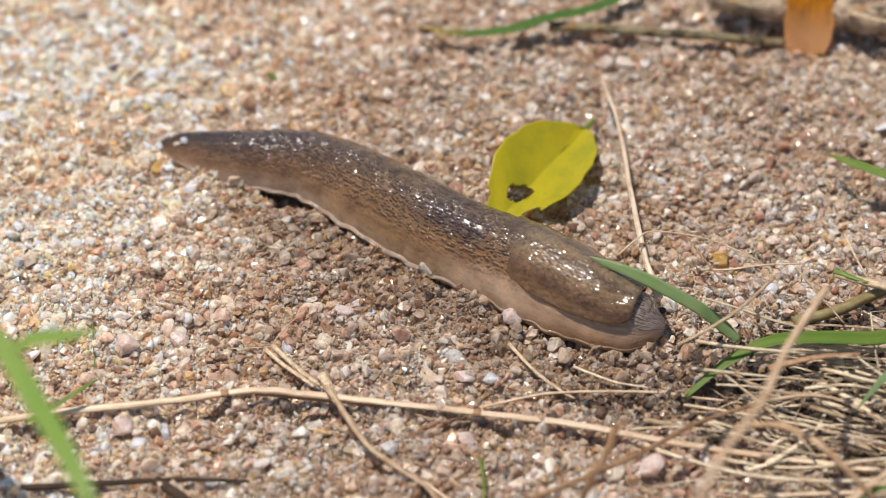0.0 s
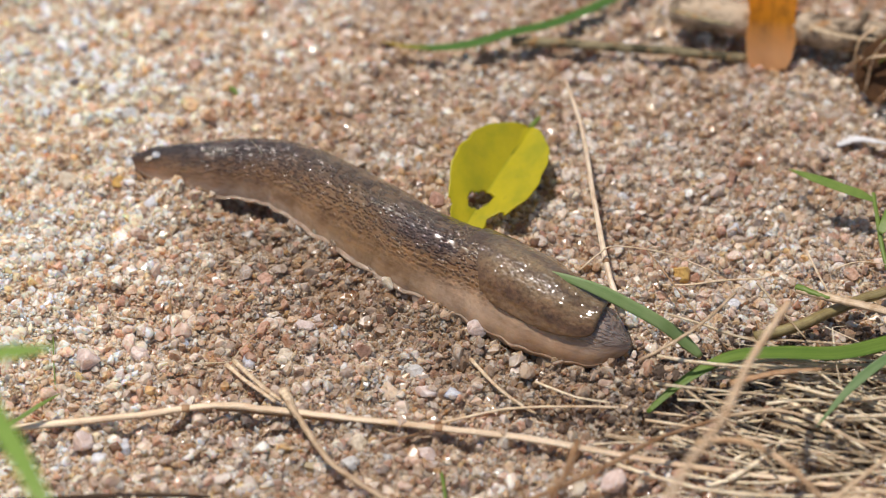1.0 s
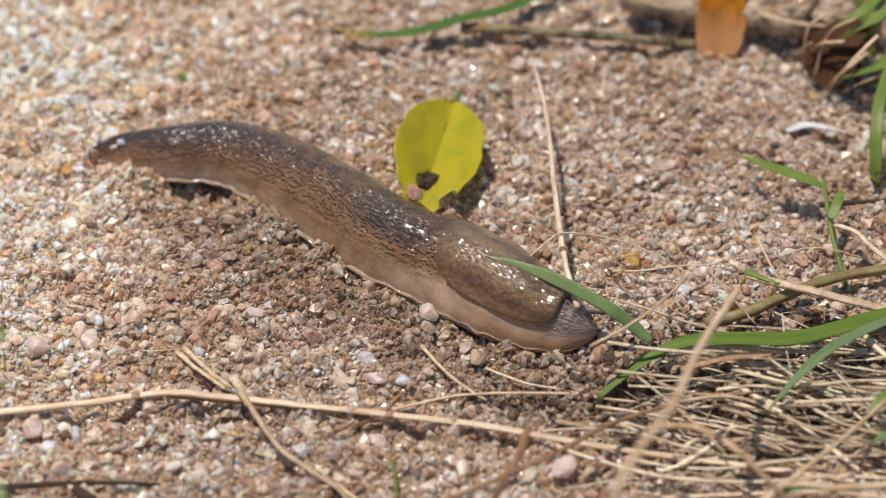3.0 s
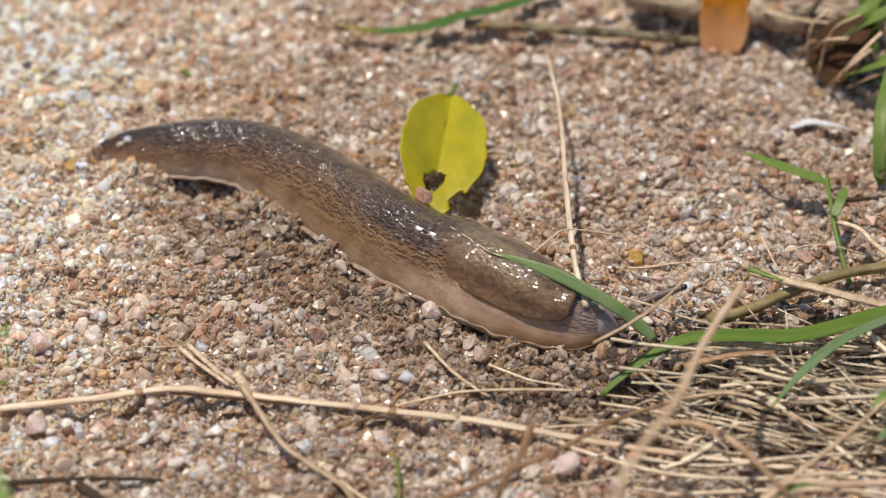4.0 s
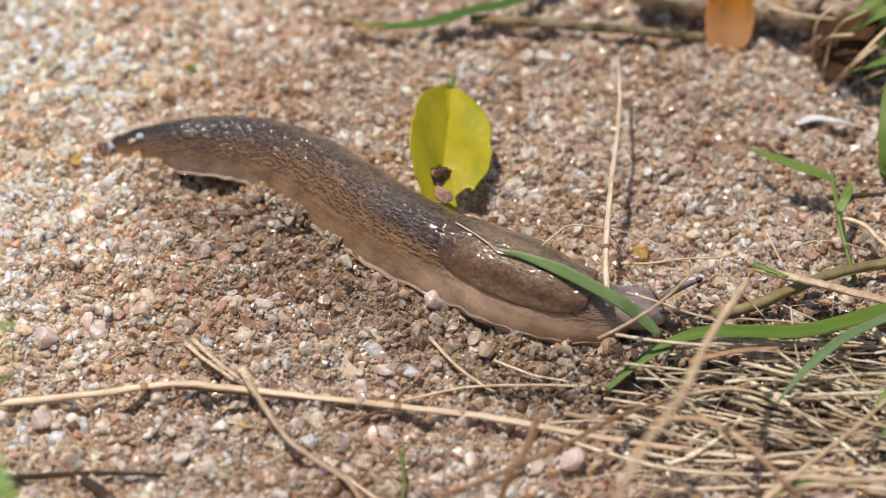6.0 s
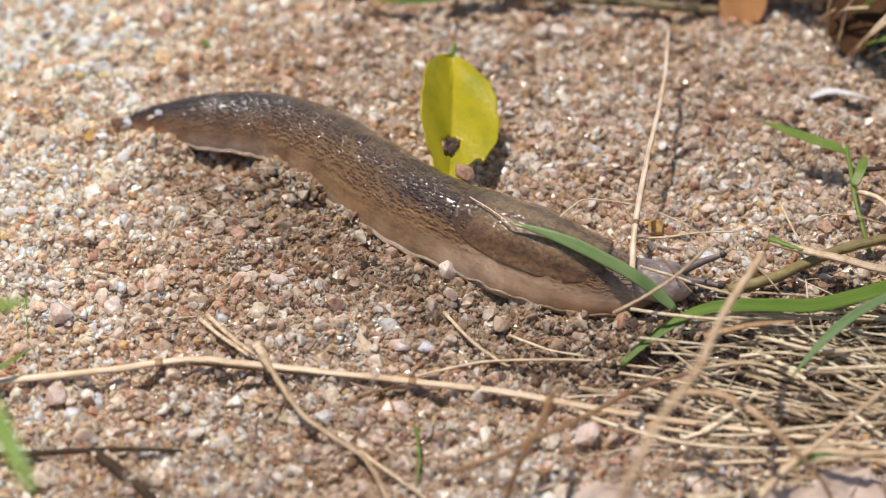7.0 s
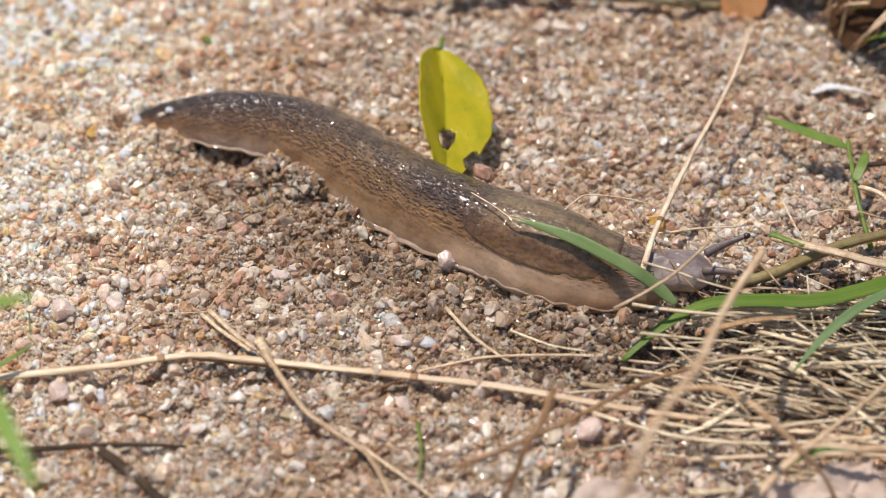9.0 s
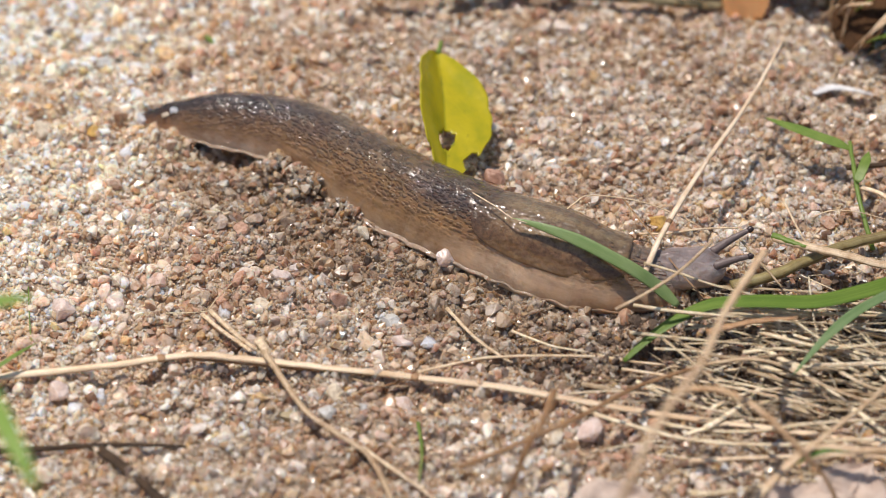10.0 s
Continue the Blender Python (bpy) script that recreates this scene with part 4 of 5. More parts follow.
straw([(32.4, -29.5, 5.0), (38.4, -29.1, 6.5), (44.5, -28.9, 7.0)], 1.3, M_BROWN, "curled brown dry blade in the tuft", tip=0.5, flat=0.4)
straw([(20.9, -34.0, 2.4), (29.8, -36.7, 3.0), (37.9, -39.7, 3.6), (47.3, -43.1, 3.8)], 0.48, M_STRAW, TUFT, tip=0.8)
straw([(26.3, -29.5, 4.0), (29.9, -34.2, 4.2), (34.1, -39.8, 4.2), (37.5, -44.5, 3.6)], 0.44, M_PALE, TUFT, tip=0.8)
straw([(30.6, -35.1, 4.0), (39.6, -34.7, 4.6), (48.2, -40.2, 4.6), (60.3, -45.8, 3.8)], 0.60, M_STRAW, TUFT, tip=0.8)
straw([(15.4, -41.8, 2.4), (20.5, -44.6, 2.6), (29.2, -47.8, 2.6), (40.2, -48.8, 2.6), (51.3, -48.0, 2.8), (61.6, -48.4, 2.6)], 0.64, M_PALE, TUFT, tip=0.8)
straw([(38.1, -46.8, 3.2), (47.1, -45.6, 3.6), (62.0, -44.5, 3.6)], 0.56, M_PALE, TUFT, tip=0.8)
straw([(29.0, -51.6, 2.4), (39.3, -51.1, 2.6), (49.6, -50.7, 2.6), (61.2, -52.0, 2.4)], 0.72, M_STRAW, TUFT, tip=0.8)

# ---- raised stalks between the camera and the tuft ----
NEAR = "thick pale bent grass stalk standing over the tuft"
straw([(39.0, -31.7, 21.1), (36.8, -38.1, 23.5), (31.8, -54.3, 30.2), (27.4, -71.3, 36.9), (22.3, -83.0, 39.8), (18.0, -90.0, 34.0), (15.0, -94.0, 16.0), (14.0, -95.0, 0.5)], 1.1, M_TAN, NEAR, tip=0.95, knots=(0.42,))
straw([(11.4, -50.5, 14.0), (9.5, -58.6, 16.0), (7.5, -61.6, 14.0), (5.6, -62.6, 8.0), (4.0, -61.6, 2.0)], 1.0, M_BROWN, "brown upright dry grass blade above sand", tip=0.8)
straw([(26.6, -48.5, 12.0), (31.9, -52.6, 16.0), (36.6, -57.2, 17.0), (41.4, -60.8, 14.0), (45.4, -60.5, 8.0), (48.0, -60.6, 2.0)], 1.0, M_TAN, NEAR, tip=0.8)
straw([(-1.0, -56.5, 6.0), (5.5, -54.4, 7.5), (15.1, -48.4, 7.5), (21.9, -42.2, 6.5), (31.2, -36.2, 5.0)], 0.8, M_BROWN, "soft brown dry stalk arched over sand", tip=0.8)
straw([(43.7, -55.4, 8.0), (46.8, -52.8, 9.0), (52.4, -47.0, 9.0), (59.3, -38.4, 8.0)], 0.8, M_TAN, NEAR, tip=0.8)
straw([(32.2, -68.5, 6.0), (42.2, -56.5, 8.0), (45.9, -54.9, 8.0), (51.6, -55.4, 8.0), (60.6, -53.6, 7.0)], 1.3, M_TAN, NEAR, tip=0.9)


def litter():
    """The mat of broken dry grass in the tuft, too many to count."""
    bm = bmesh.new()
    uv = bm.loops.layers.uv.new("UVMap")
    r = random.Random(77)
    for i in range(260):
        f = r.random() ** 0.75
        x = 22.6 + f * 44 + r.uniform(-3, 3)
        y = LITTER[1] + r.gauss(-5, 9.0) - 4 * f
        if f < 0.3 and y > LITTER[1] - 3:
            continue
        length = r.uniform(5, 22)
        yaw = r.gauss(-0.20, 0.30) if r.random() < 0.78 else r.uniform(-1.4, 1.4)
        z = 0.9 + 7.5 * r.random() ** 1.3 * max(0.12, 1 - abs(y - LITTER[1] + 2) / 24) * (0.4 + 0.6 * f)
        tilt = r.gauss(0, 0.10)
        bend = r.gauss(0, 0.07)
        d, s = Vector((math.cos(yaw), math.sin(yaw), tilt)), Vector((-math.sin(yaw), math.cos(yaw), 0))
        pts = [Vector((x, y, z)) + d * length * (k / 3 - 0.5) + s * bend * length * (k / 3 - 0.5) ** 2 * 4 for k in range(4)]
        for p in pts:
            p.z = max(p.z, 0.6)
        line = spline(pts, 8)
        w = r.uniform(0.10, 0.24) if r.random() < 0.72 else r.uniform(0.26, 0.55)
        sweep(bm, line, [w * (1 - 0.4 * k / 7) for k in range(8)], [w * 0.35] * 8, 6, uv, start_u=r.random() * 5, lean=r.gauss(0, 0.5))
    ob = part("dry_grass_litter", bm, M_LITTER)
    return tagged(ob, "matted broken pale dry grass over dark soil", "dry grass", kind="stuff")


litter()

# ---- green blades ----
mantle_blade = blade([(6.5, -12.4, 10.6), (10.5, -14.2, 10.6), (15.1, -16.3, 10.1), (19.7, -18.6, 9.0), (23.5, -20.3, 7.6), (26.3, -21.0, 5.5), (29.0, -22.6, 3.6)], 1.75, M_PALE_GREEN, "fresh green grass blade lying over the slug's mantle", tip_out=0.4, crease=0.05, lean=0.75)
blade_tip = straw([(1.0, -6.4, 10.2), (4.0, -9.6, 10.5), (6.5, -12.4, 10.6), (9.4, -13.7, 10.6)], 0.2, M_STRAW, "hair-thin dry tip of a grass blade on the slug", tip=1.0)
as_part(blade_tip, mantle_blade, "dry_tip")
blade([(21.3, -31.6, 1.6), (24.9, -29.0, 3.5), (28.7, -26.9, 5.0), (33.3, -25.7, 6.5), (39.4, -25.7, 7.0), (47.0, -25.8, 7.0), (53.3, -23.9, 7.0), (59.8, -20.6, 6.5), (68.1, -16.7, 6.0)], 2.8, M_DEEP_GREEN, "broad bright green grass blade bent over dry tuft", tip_in=0.25, tip_out=0.35, crease=0.15, grow=0.55)
blade([(43.1, -39.2, 6.0), (47.8, -33.6, 7.5), (52.8, -28.5, 8.0), (59.4, -23.4, 7.5), (66.9, -19.0, 7.0)], 1.6, M_BLUISH, "blue-green pointed grass blade over dry tuft", tip_out=0.9)
blade([(56.5, -39.0, 5.0), (59.3, -36.2, 6.0), (64.7, -31.7, 6.0)], 1.8, M_GREEN, "fresh green grass blade beside dry tuft", tip_out=0.9)
blade([(56.7, -43.9, 5.0), (59.5, -42.2, 5.0), (64.5, -40.6, 5.0)], 1.8, M_BLUISH, "pale green grass blade beside dry tuft", tip_out=0.9)
blade([(41.8, -55.3, 5.0), (45.1, -55.6, 8.0), (47.3, -55.2, 8.0), (50.2, -55.6, 8.0)], 1.4, M_GREEN_TIP, "yellowing green grass blade lying over straw")
seedling_leaf = blade([(43.7, 17.0, 5.0), (46.3, 13.9, 6.0), (50.1, 10.7, 6.6), (53.2, 8.9, 6.6), (55.5, 8.1, 6.0)], 2.0, M_GREEN, "narrow green seedling leaf held over the sand")
small_leaf = blade([(57.6, 7.2, 6.5), (56.7, 4.3, 6.5), (55.5, 1.6, 5.5)], 1.5, M_GREEN, "small green seedling leaf on a thin stem", tip_out=0.4)
seedling = straw([(57.2, -8.0, 1.0), (55.7, -1.1, 4.2), (55.3, 4.7, 5.6), (55.1, 9.7, 6.4)], 0.7, M_GREEN, "slim green grass seedling with two leaves in sand", name="seedling", category="seedling", tip=0.9)
as_part(seedling_leaf, seedling, "leaf")
as_part(small_leaf, seedling, "leaf")
blade([(68.6, 39.7, 9.0), (64.9, 25.7, 10.0), (63.6, 18.8, 8.0), (63.4, 14.5, 4.0), (63.7, 14.6, 1.0)], 1.9, M_GREEN, "upright green grass blade rooted in sand", tip_out=0.5)
blade([(-16.8, 52.9, 2.0), (-12.6, 50.6, 2.6), (-7.3, 49.4, 3.2), (-2.1, 49.8, 3.8), (3.1, 51.9, 4.2), (10.2, 54.9, 4.0), (17.8, 61.5, 3.0), (24.8, 69.1, 2.0)], 2.0, M_GREEN_TIP, "green grass blade with yellow tip lying on sand", tip_out=0.6)
NEAR_BLADE = "broad green grass blade arched above sand"
blade([(-49.5, -73.1, 50.0), (-52.4, -75.3, 51.0), (-56.4, -74.9, 50.0), (-62.0, -71.0, 45.5), (-84.0, -40.0, 20.0), (-98.0, -10.0, 0.0)], 2.8, M_NEAR_GREEN, NEAR_BLADE, tip_in=0.1, tip_out=0.8)
blade([(-45.6, -107.1, 52.8), (-47.3, -104.4, 54.6), (-50.4, -98.3, 55.5), (-54.5, -90.1, 54.6), (-60.1, -76.6, 50.0), (-70.5, -54.1, 38.2), (-92.0, -20.0, 12.0), (-100.0, -5.0, 0.0)], 2.7, M_NEAR_GREEN, NEAR_BLADE, tip_in=0.4, tip_out=0.8)
blade([(-57.8, -30.7, 4.0), (-59.9, -34.0, 5.0), (-62.8, -35.8, 4.0), (-67.3, -37.4, 2.0)], 0.8, M_GREEN, "thin green grass blade near the sand", tip_out=0.8)

# ---- the far edge: root, dead leaves, a tuft ----
straw([(3.2, 52.0, 2.6), (10.1, 51.5, 2.8), (18.8, 50.3, 2.8), (27.5, 49.4, 2.8), (34.5, 48.8, 2.2), (39.8, 49.3, 1.5)], 1.7, M_ROOT, "weathered mossy brown twig lying on sand", name="twig", category="twig", tip=0.8, flat=0.9)
branch = straw([(29.7, 59.1, 4.0), (36.5, 55.0, 5.0), (45.1, 53.2, 5.0), (55.4, 51.2, 4.5), (67.7, 51.0, 4.0)], 6.0, M_BRANCH, "thick dark rotten branch lying on sand", name="branch", category="branch", tip=0.8, flat=0.9)
as_part(straw([(28.6, 55.7, 6.0), (31.9, 52.5, 7.0), (34.4, 51.0, 7.2), (37.4, 50.4, 7.0)], 1.3, M_ROOT, "loose grey bark strip", flat=0.3, tip=0.4), branch, "bark_strip")
as_part(straw([(49.0, 49.5, 7.2), (54.1, 47.4, 7.0), (60.1, 46.8, 6.6)], 1.6, M_PALE, "peeling pale bark strip", flat=0.3, tip=0.4), branch, "bark_strip")
as_part(straw([(55.4, 51.1, 5.0), (56.8, 49.3, 8.0), (57.7, 49.7, 10.0)], 1.6, M_BRANCH, "short broken side twig", flat=0.9, tip=0.6), branch, "side_twig")
straw([(53.7, 9.9, 1.2), (58.6, 10.2, 1.6), (68.5, 10.5, 1.8)], 0.9, M_TWIG_AND_SHADE, "thin dark twig lying on sand", name="twig", category="twig", tip=1.0)
straw([(51.9, 28.4, 1.0), (54.6, 28.8, 1.5), (57.5, 28.3, 1.5), (60.8, 27.7, 0.9)], 1.9, M_WHITE, "bleached white bark flake lying on sand", name="bark_flake", category="bark", flat=0.35, tip=0.2)
tuft = new("grass_tuft")
tuft.location = Vector((61.8, 41.5, 0.0)) * MM
tagged(tuft, "green and dead brown grass tuft rooted in sand", "grass tuft")
for a, b, c in (((55.8, 39.1, 9.0), (54.6, 42.3, 5.0), (54.0, 43.1, 1.0)), ((60.7, 38.3, 10.0), (57.4, 41.6, 7.0), (56.2, 45.1, 1.0)), ((62.1, 38.6, 14.0), (58.5, 41.1, 9.0), (57.0, 40.5, 1.0)),
                ((65.0, 34.3, 14.0), (60.2, 32.6, 9.0), (58.8, 37.6, 1.0)), ((58.4, 42.8, 12.0), (55.7, 42.6, 9.0), (55.4, 41.9, 1.0)), ((64.3, 38.2, 8.0), (59.9, 35.2, 6.0), (58.1, 37.9, 1.0)), ((68.6, 32.6, 9.0), (64.0, 33.8, 6.0), (60.5, 37.3, 1.0))):
    as_part(straw([a, b, c], 0.8, M_TAN, "curled dead tan blade", flat=0.4), tuft, "dead_blade")
for a, b, c in (((69.6, 45.9, 14.0), (64.9, 45.5, 9.0), (61.4, 47.1, 1.0)), ((71.1, 39.7, 9.0), (66.1, 37.5, 6.0), (61.6, 40.2, 1.0)), ((68.7, 38.7, 16.0), (65.9, 42.6, 9.0), (63.8, 44.8, 1.0)), ((72.2, 34.6, 9.0), (68.6, 36.5, 5.0), (64.1, 39.0, 1.0)), ((61.8, 51.7, 12.0), (64.7, 49.8, 7.0), (66.1, 46.3, 1.0))):
    as_part(blade([a, b, c], 2.2, M_GREEN, "green blade", tip_out=0.8), tuft, "blade")


for line, wide in (([(59.0, 43.0, 5.0), (61.8, 41.3, 9.0), (64.9, 40.6, 12.0), (68.4, 42.5, 13.0)], 2.2), ([(60.1, 37.9, 3.0), (63.2, 35.6, 6.0), (66.3, 34.6, 8.0), (69.8, 35.7, 8.0)], 1.9), ([(59.2, 41.6, 10.0), (62.4, 41.7, 12.0), (65.6, 44.4, 13.0), (68.5, 50.6, 12.0)], 1.8)):
    as_part(blade(line, wide, M_GREEN, "green blade", tip_out=0.8), tuft, "blade")


def leaf_shape(name, length, width, material, label, bow=0.12, curl=0.1, hole=None, seed=0, stalk=0.0, point=0.85, tatter=0.0, crumple=0.0, square=0.62, fold=0.0):
    """A thin leaf along +y from its foot, with midrib; hole: centre and radius cut out of the blade, in shares of length and width."""
    bm = bmesh.new()
    uv = bm.loops.layers.uv.new("UVMap")
    r = random.Random(seed)
    nu, nv = 44, 60
    phase = [r.uniform(0, 6.28) for _ in range(4)]
    grid = {}
    for j in range(nv + 1):
        f = j / nv
        half = width / 2 * (math.sin(math.pi * min(max(f, 0.0), 1.0) ** point) ** square if 0 < f < 1 else 0.02)
        half *= 1 + 0.025 * math.sin(17 * f + phase[0]) + 0.015 * math.sin(41 * f + phase[1]) + tatter * math.sin(9 * f + phase[2])
        for i in range(nu + 1):
            g = i / nu * 2 - 1
            x, y = g * half, f * length
            z = bow * length * math.sin(math.pi * f) * 0.6 + curl * abs(x) ** 1.6 / width ** 0.6 + 0.16 * math.sin(5 * f + g * 2 + phase[3]) + 0.10 * math.sin(13 * f + g * 5)
            z += fold * abs(x) + 0.25 * fold * math.sin(6 * f + 2 * g) * abs(g) + crumple * (math.sin(7 * f + 3 * g + phase[0]) + 0.7 * math.sin(11 * f - 6 * g + phase[1]) + 0.4 * math.sin(19 * f + 9 * g))
            grid[i, j] = (x, y, z, 0.5 + x / width, f)
    for j in range(nv):
        for i in range(nu):
            q = [grid[i, j], grid[i + 1, j], grid[i + 1, j + 1], grid[i, j + 1]]
            cx, cy = sum(p[0] for p in q) / 4 / width, sum(p[1] for p in q) / 4 / length
            if hole:
                gone = False
                for hx, hy, rx, ry in hole:
                    a = math.atan2(cy - hy, cx - hx)
                    wave = 1 + 0.16 * math.sin(3 * a + 1) + 0.1 * math.sin(7 * a)
                    gone |= ((cx - hx) / rx) ** 2 + ((cy - hy) / ry) ** 2 < wave
                if gone:
                    continue
            vs = []
            for key, p in zip(((i, j), (i + 1, j), (i + 1, j + 1), (i, j + 1)), q):
                vs.append(bm.verts.new((p[0] * MM, p[1] * MM, p[2] * MM)))
            face = bm.faces.new(vs)
            for loop, p in zip(face.loops, q):
                loop[uv].uv = (p[3], p[4])
    bmesh.ops.remove_doubles(bm, verts=bm.verts, dist=1e-6)
    bmesh.ops.recalc_face_normals(bm, faces=bm.faces)
    ob = part(name, bm, material)
    solid = ob.modifiers.new("thickness", "SOLIDIFY")
    solid.thickness, solid.offset = 0.18 * MM, 0
    rib = bmesh.new()
    uvr = rib.loops.layers.uv.new("UVMap")
    line = [Vector((0, f * length, bow * length * math.sin(math.pi * min(max(f, 0), 1)) * 0.6 - 0.12)) for f in [-stalk + k * (1.0 + stalk) / 14 for k in range(15)]]
    keep = [p for p in line if not (hole and any(abs(p.x / width - h[0]) < h[2] and abs(p.y / length - h[1]) < h[3] * 1.1 for h in hole))]
    sweep(rib, keep[-max(4, len(keep) - 4):] if hole else keep, [0.24 - 0.012 * k for k in range(15)], [0.18] * 15, 6, uvr)
    part("midrib", rib, material, ob)
    return tagged(ob, label, "leaf")


yellow_leaf = leaf_shape("leaf", 25.5, 12.8, M_YELLOW, "bright yellow fallen leaf with a ragged hole, touching the slug", bow=0.05, curl=0.10, fold=0.42,
                         hole=((0.02, 0.30, 0.085, 0.055), (-0.05, 0.24, 0.10, 0.055), (0.34, 0.10, 0.16, 0.10), (-0.45, 0.09, 0.2, 0.07)), seed=4, stalk=0.0, point=0.95)
stub = bmesh.new()
sweep(stub, [Vector((0.1 * k, 25.2 + 0.6 * k, 0.1 + 0.12 * k)) for k in range(5)], [0.45, 0.42, 0.36, 0.34, 0.30], [0.40, 0.36, 0.30, 0.28, 0.25], 8, stub.loops.layers.uv.new("UVMap"))
part("leaf_stalk", stub, M_GREEN, yellow_leaf, "short broken green leaf stalk")
amber = leaf_shape("leaf", 17.0, 7.7, M_AMBER, "amber-brown dead leaf standing at a branch", bow=0.10, curl=0.2, seed=9, point=0.8, tatter=0.04, square=0.22)
amber.matrix_basis = Matrix.Translation(Vector((42.8, 47.1, 0.6)) * MM) @ pose(0, 0, 0, 50, 6, 2)
DEAD = "pale tan crumpled dead leaf lying on sand"
for place, turn, size, seed in (((12.7, -62.3, 1.2), -70, (12, 8), 15), ((36.3, -63.1, 1.5), -75, (14, 9), 17), ((45.6, -64.1, 1.5), -30, (13, 9), 18)):
    dead = leaf_shape("leaf", *size, M_DEAD, DEAD, bow=0.14, curl=0.15, seed=seed, tatter=0.12, crumple=0.35)
    dead.matrix_basis = Matrix.Translation(Vector(place) * MM) @ pose(0, 0, 0, 8, 12, turn)
brown_leaf = leaf_shape("leaf", 13, 10, M_DARKLEAF, "dark brown curled dead leaf under a grass tuft", bow=0.2, curl=0.3, seed=22, tatter=0.1)
brown_leaf.matrix_basis = Matrix.Translation(Vector((57.3, 39.3, 0.8)) * MM) @ pose(0, 0, 0, 32, 0, -50)

# ---- the tall straw that the slug pushes aside ----
STRAW_LEN = 53.0
sway = straw([(0, 0, 0), (9, 0.7, 0.5), (22, 0.4, 0.9), (40, -0.5, 0.6), (STRAW_LEN, 0, 0)], 0.9, M_SWAY, "long pale dry straw leaning over the slug's head", tip=0.55, knots=(0.3,))

# ---- the slug: the line of its middle from tail to head at five times, and its girth there, mm ----
LINES = {
    0: [(-55.1, 24.3), (-49.8, 22.7), (-43.4, 19.8), (-36.7, 18.9), (-30.0, 16.9), (-23.6, 11.8), (-16.6, 5.7), (-10.7, 0.8), (-4.5, -3.2), (2.2, -7.8), (7.8, -12.4), (12.9, -15.9), (17.5, -17.6), (20.6, -18.1)],
    2.5: [(-52.1, 23.1), (-46.5, 22.9), (-40.2, 21.2), (-33.0, 21.4), (-26.6, 18.8), (-20.0, 13.2), (-13.0, 6.3), (-7.3, 0.6), (-0.9, -3.5), (5.2, -8.0), (10.0, -12.4), (14.9, -16.0), (19.4, -18.0), (23.3, -18.7)],
    5: [(-51.1, 22.7), (-45.2, 22.3), (-39.4, 21.0), (-32.6, 20.6), (-26.2, 18.4), (-19.4, 13.4), (-12.3, 5.9), (-5.0, -1.4), (1.7, -6.0), (8.2, -10.4), (13.2, -13.8), (18.5, -16.2), (23.5, -17.0), (28.4, -16.9)],
    7.5: [(-49.6, 22.3), (-43.5, 21.8), (-37.8, 20.8), (-31.0, 20.2), (-24.9, 18.0), (-18.5, 12.9), (-11.5, 5.2), (-4.2, -1.2), (3.0, -5.8), (9.3, -9.5), (15.1, -13.0), (20.0, -15.2), (26.0, -15.9), (32.6, -16.5)],
    10: [(-48.3, 22.0), (-42.0, 21.4), (-36.0, 20.2), (-29.0, 18.6), (-22.3, 14.9), (-15.5, 8.6), (-8.5, 2.4), (-1.8, -2.4), (5.7, -7.1), (12.1, -10.8), (17.9, -13.8), (22.5, -15.3), (29.0, -15.3), (36.1, -13.9)],
}
GIRTH = [1.35, 2.6, 4.1, 4.6, 5.05, 5.6, 5.95, 5.9, 5.95, 6.3, 5.9, 4.7, 3.4, 2.0]
STATIONS = len(GIRTH) - 1
REST = 5
FINE = 260
KERNEL = np.hanning(29)[1:-1] / np.hanning(29)[1:-1].sum()


def smooth(values):
    wide = np.concatenate([2 * values[0] - values[13:0:-1], values, 2 * values[-1] - values[-2:-15:-1]])
    return np.convolve(wide, KERNEL, "valid")


STEPS = np.linspace(0, STATIONS, FINE)
GIRTH_FINE = smooth(np.interp(STEPS, range(STATIONS + 1), GIRTH))
LINE_FINE = {}
for t, line in LINES.items():
    bent = np.array([p[:] for p in spline([(x, y, 0) for x, y in line], FINE)])
    LINE_FINE[t] = np.stack([smooth(bent[:, 0]), smooth(bent[:, 1]), 0.5 * GIRTH_FINE + 0.5], 1)
RUN = np.concatenate([[0], np.cumsum(np.linalg.norm(np.diff(LINE_FINE[REST][:, :2], axis=0), axis=1))])
BODY_LEN = float(RUN[-1])
BODY_END = 12.35


def along(u):
    """The share of the body's length at station u."""
    return float(np.interp(u, STEPS, RUN)) / BODY_LEN


def on_line(u, t):
    return Vector([float(np.interp(u, STEPS, LINE_FINE[t][:, k])) for k in range(3)])


def stance(u, t=REST):
    """The axes of the body at station u: x ahead, y to its left, z up."""
    ahead = on_line(min(u + 0.45, STATIONS), t) - on_line(max(u - 0.45, 0), t)
    ahead.normalize()
    left = Vector((0, 0, 1)).cross(ahead).normalized()
    m = Matrix((ahead, left, ahead.cross(left))).transposed().to_4x4()
    m.translation = on_line(u, t) * MM
    return m


def girth(u):
    """Half the body's breadth at station u, rounded off at both ends."""
    r = float(np.interp(u, STEPS, GIRTH_FINE))
    return max(r * min(1, math.sqrt(max(u, 0) / 0.7)) * min(1, math.sqrt(max(BODY_END - u, 0) / 0.75)), 0.04)


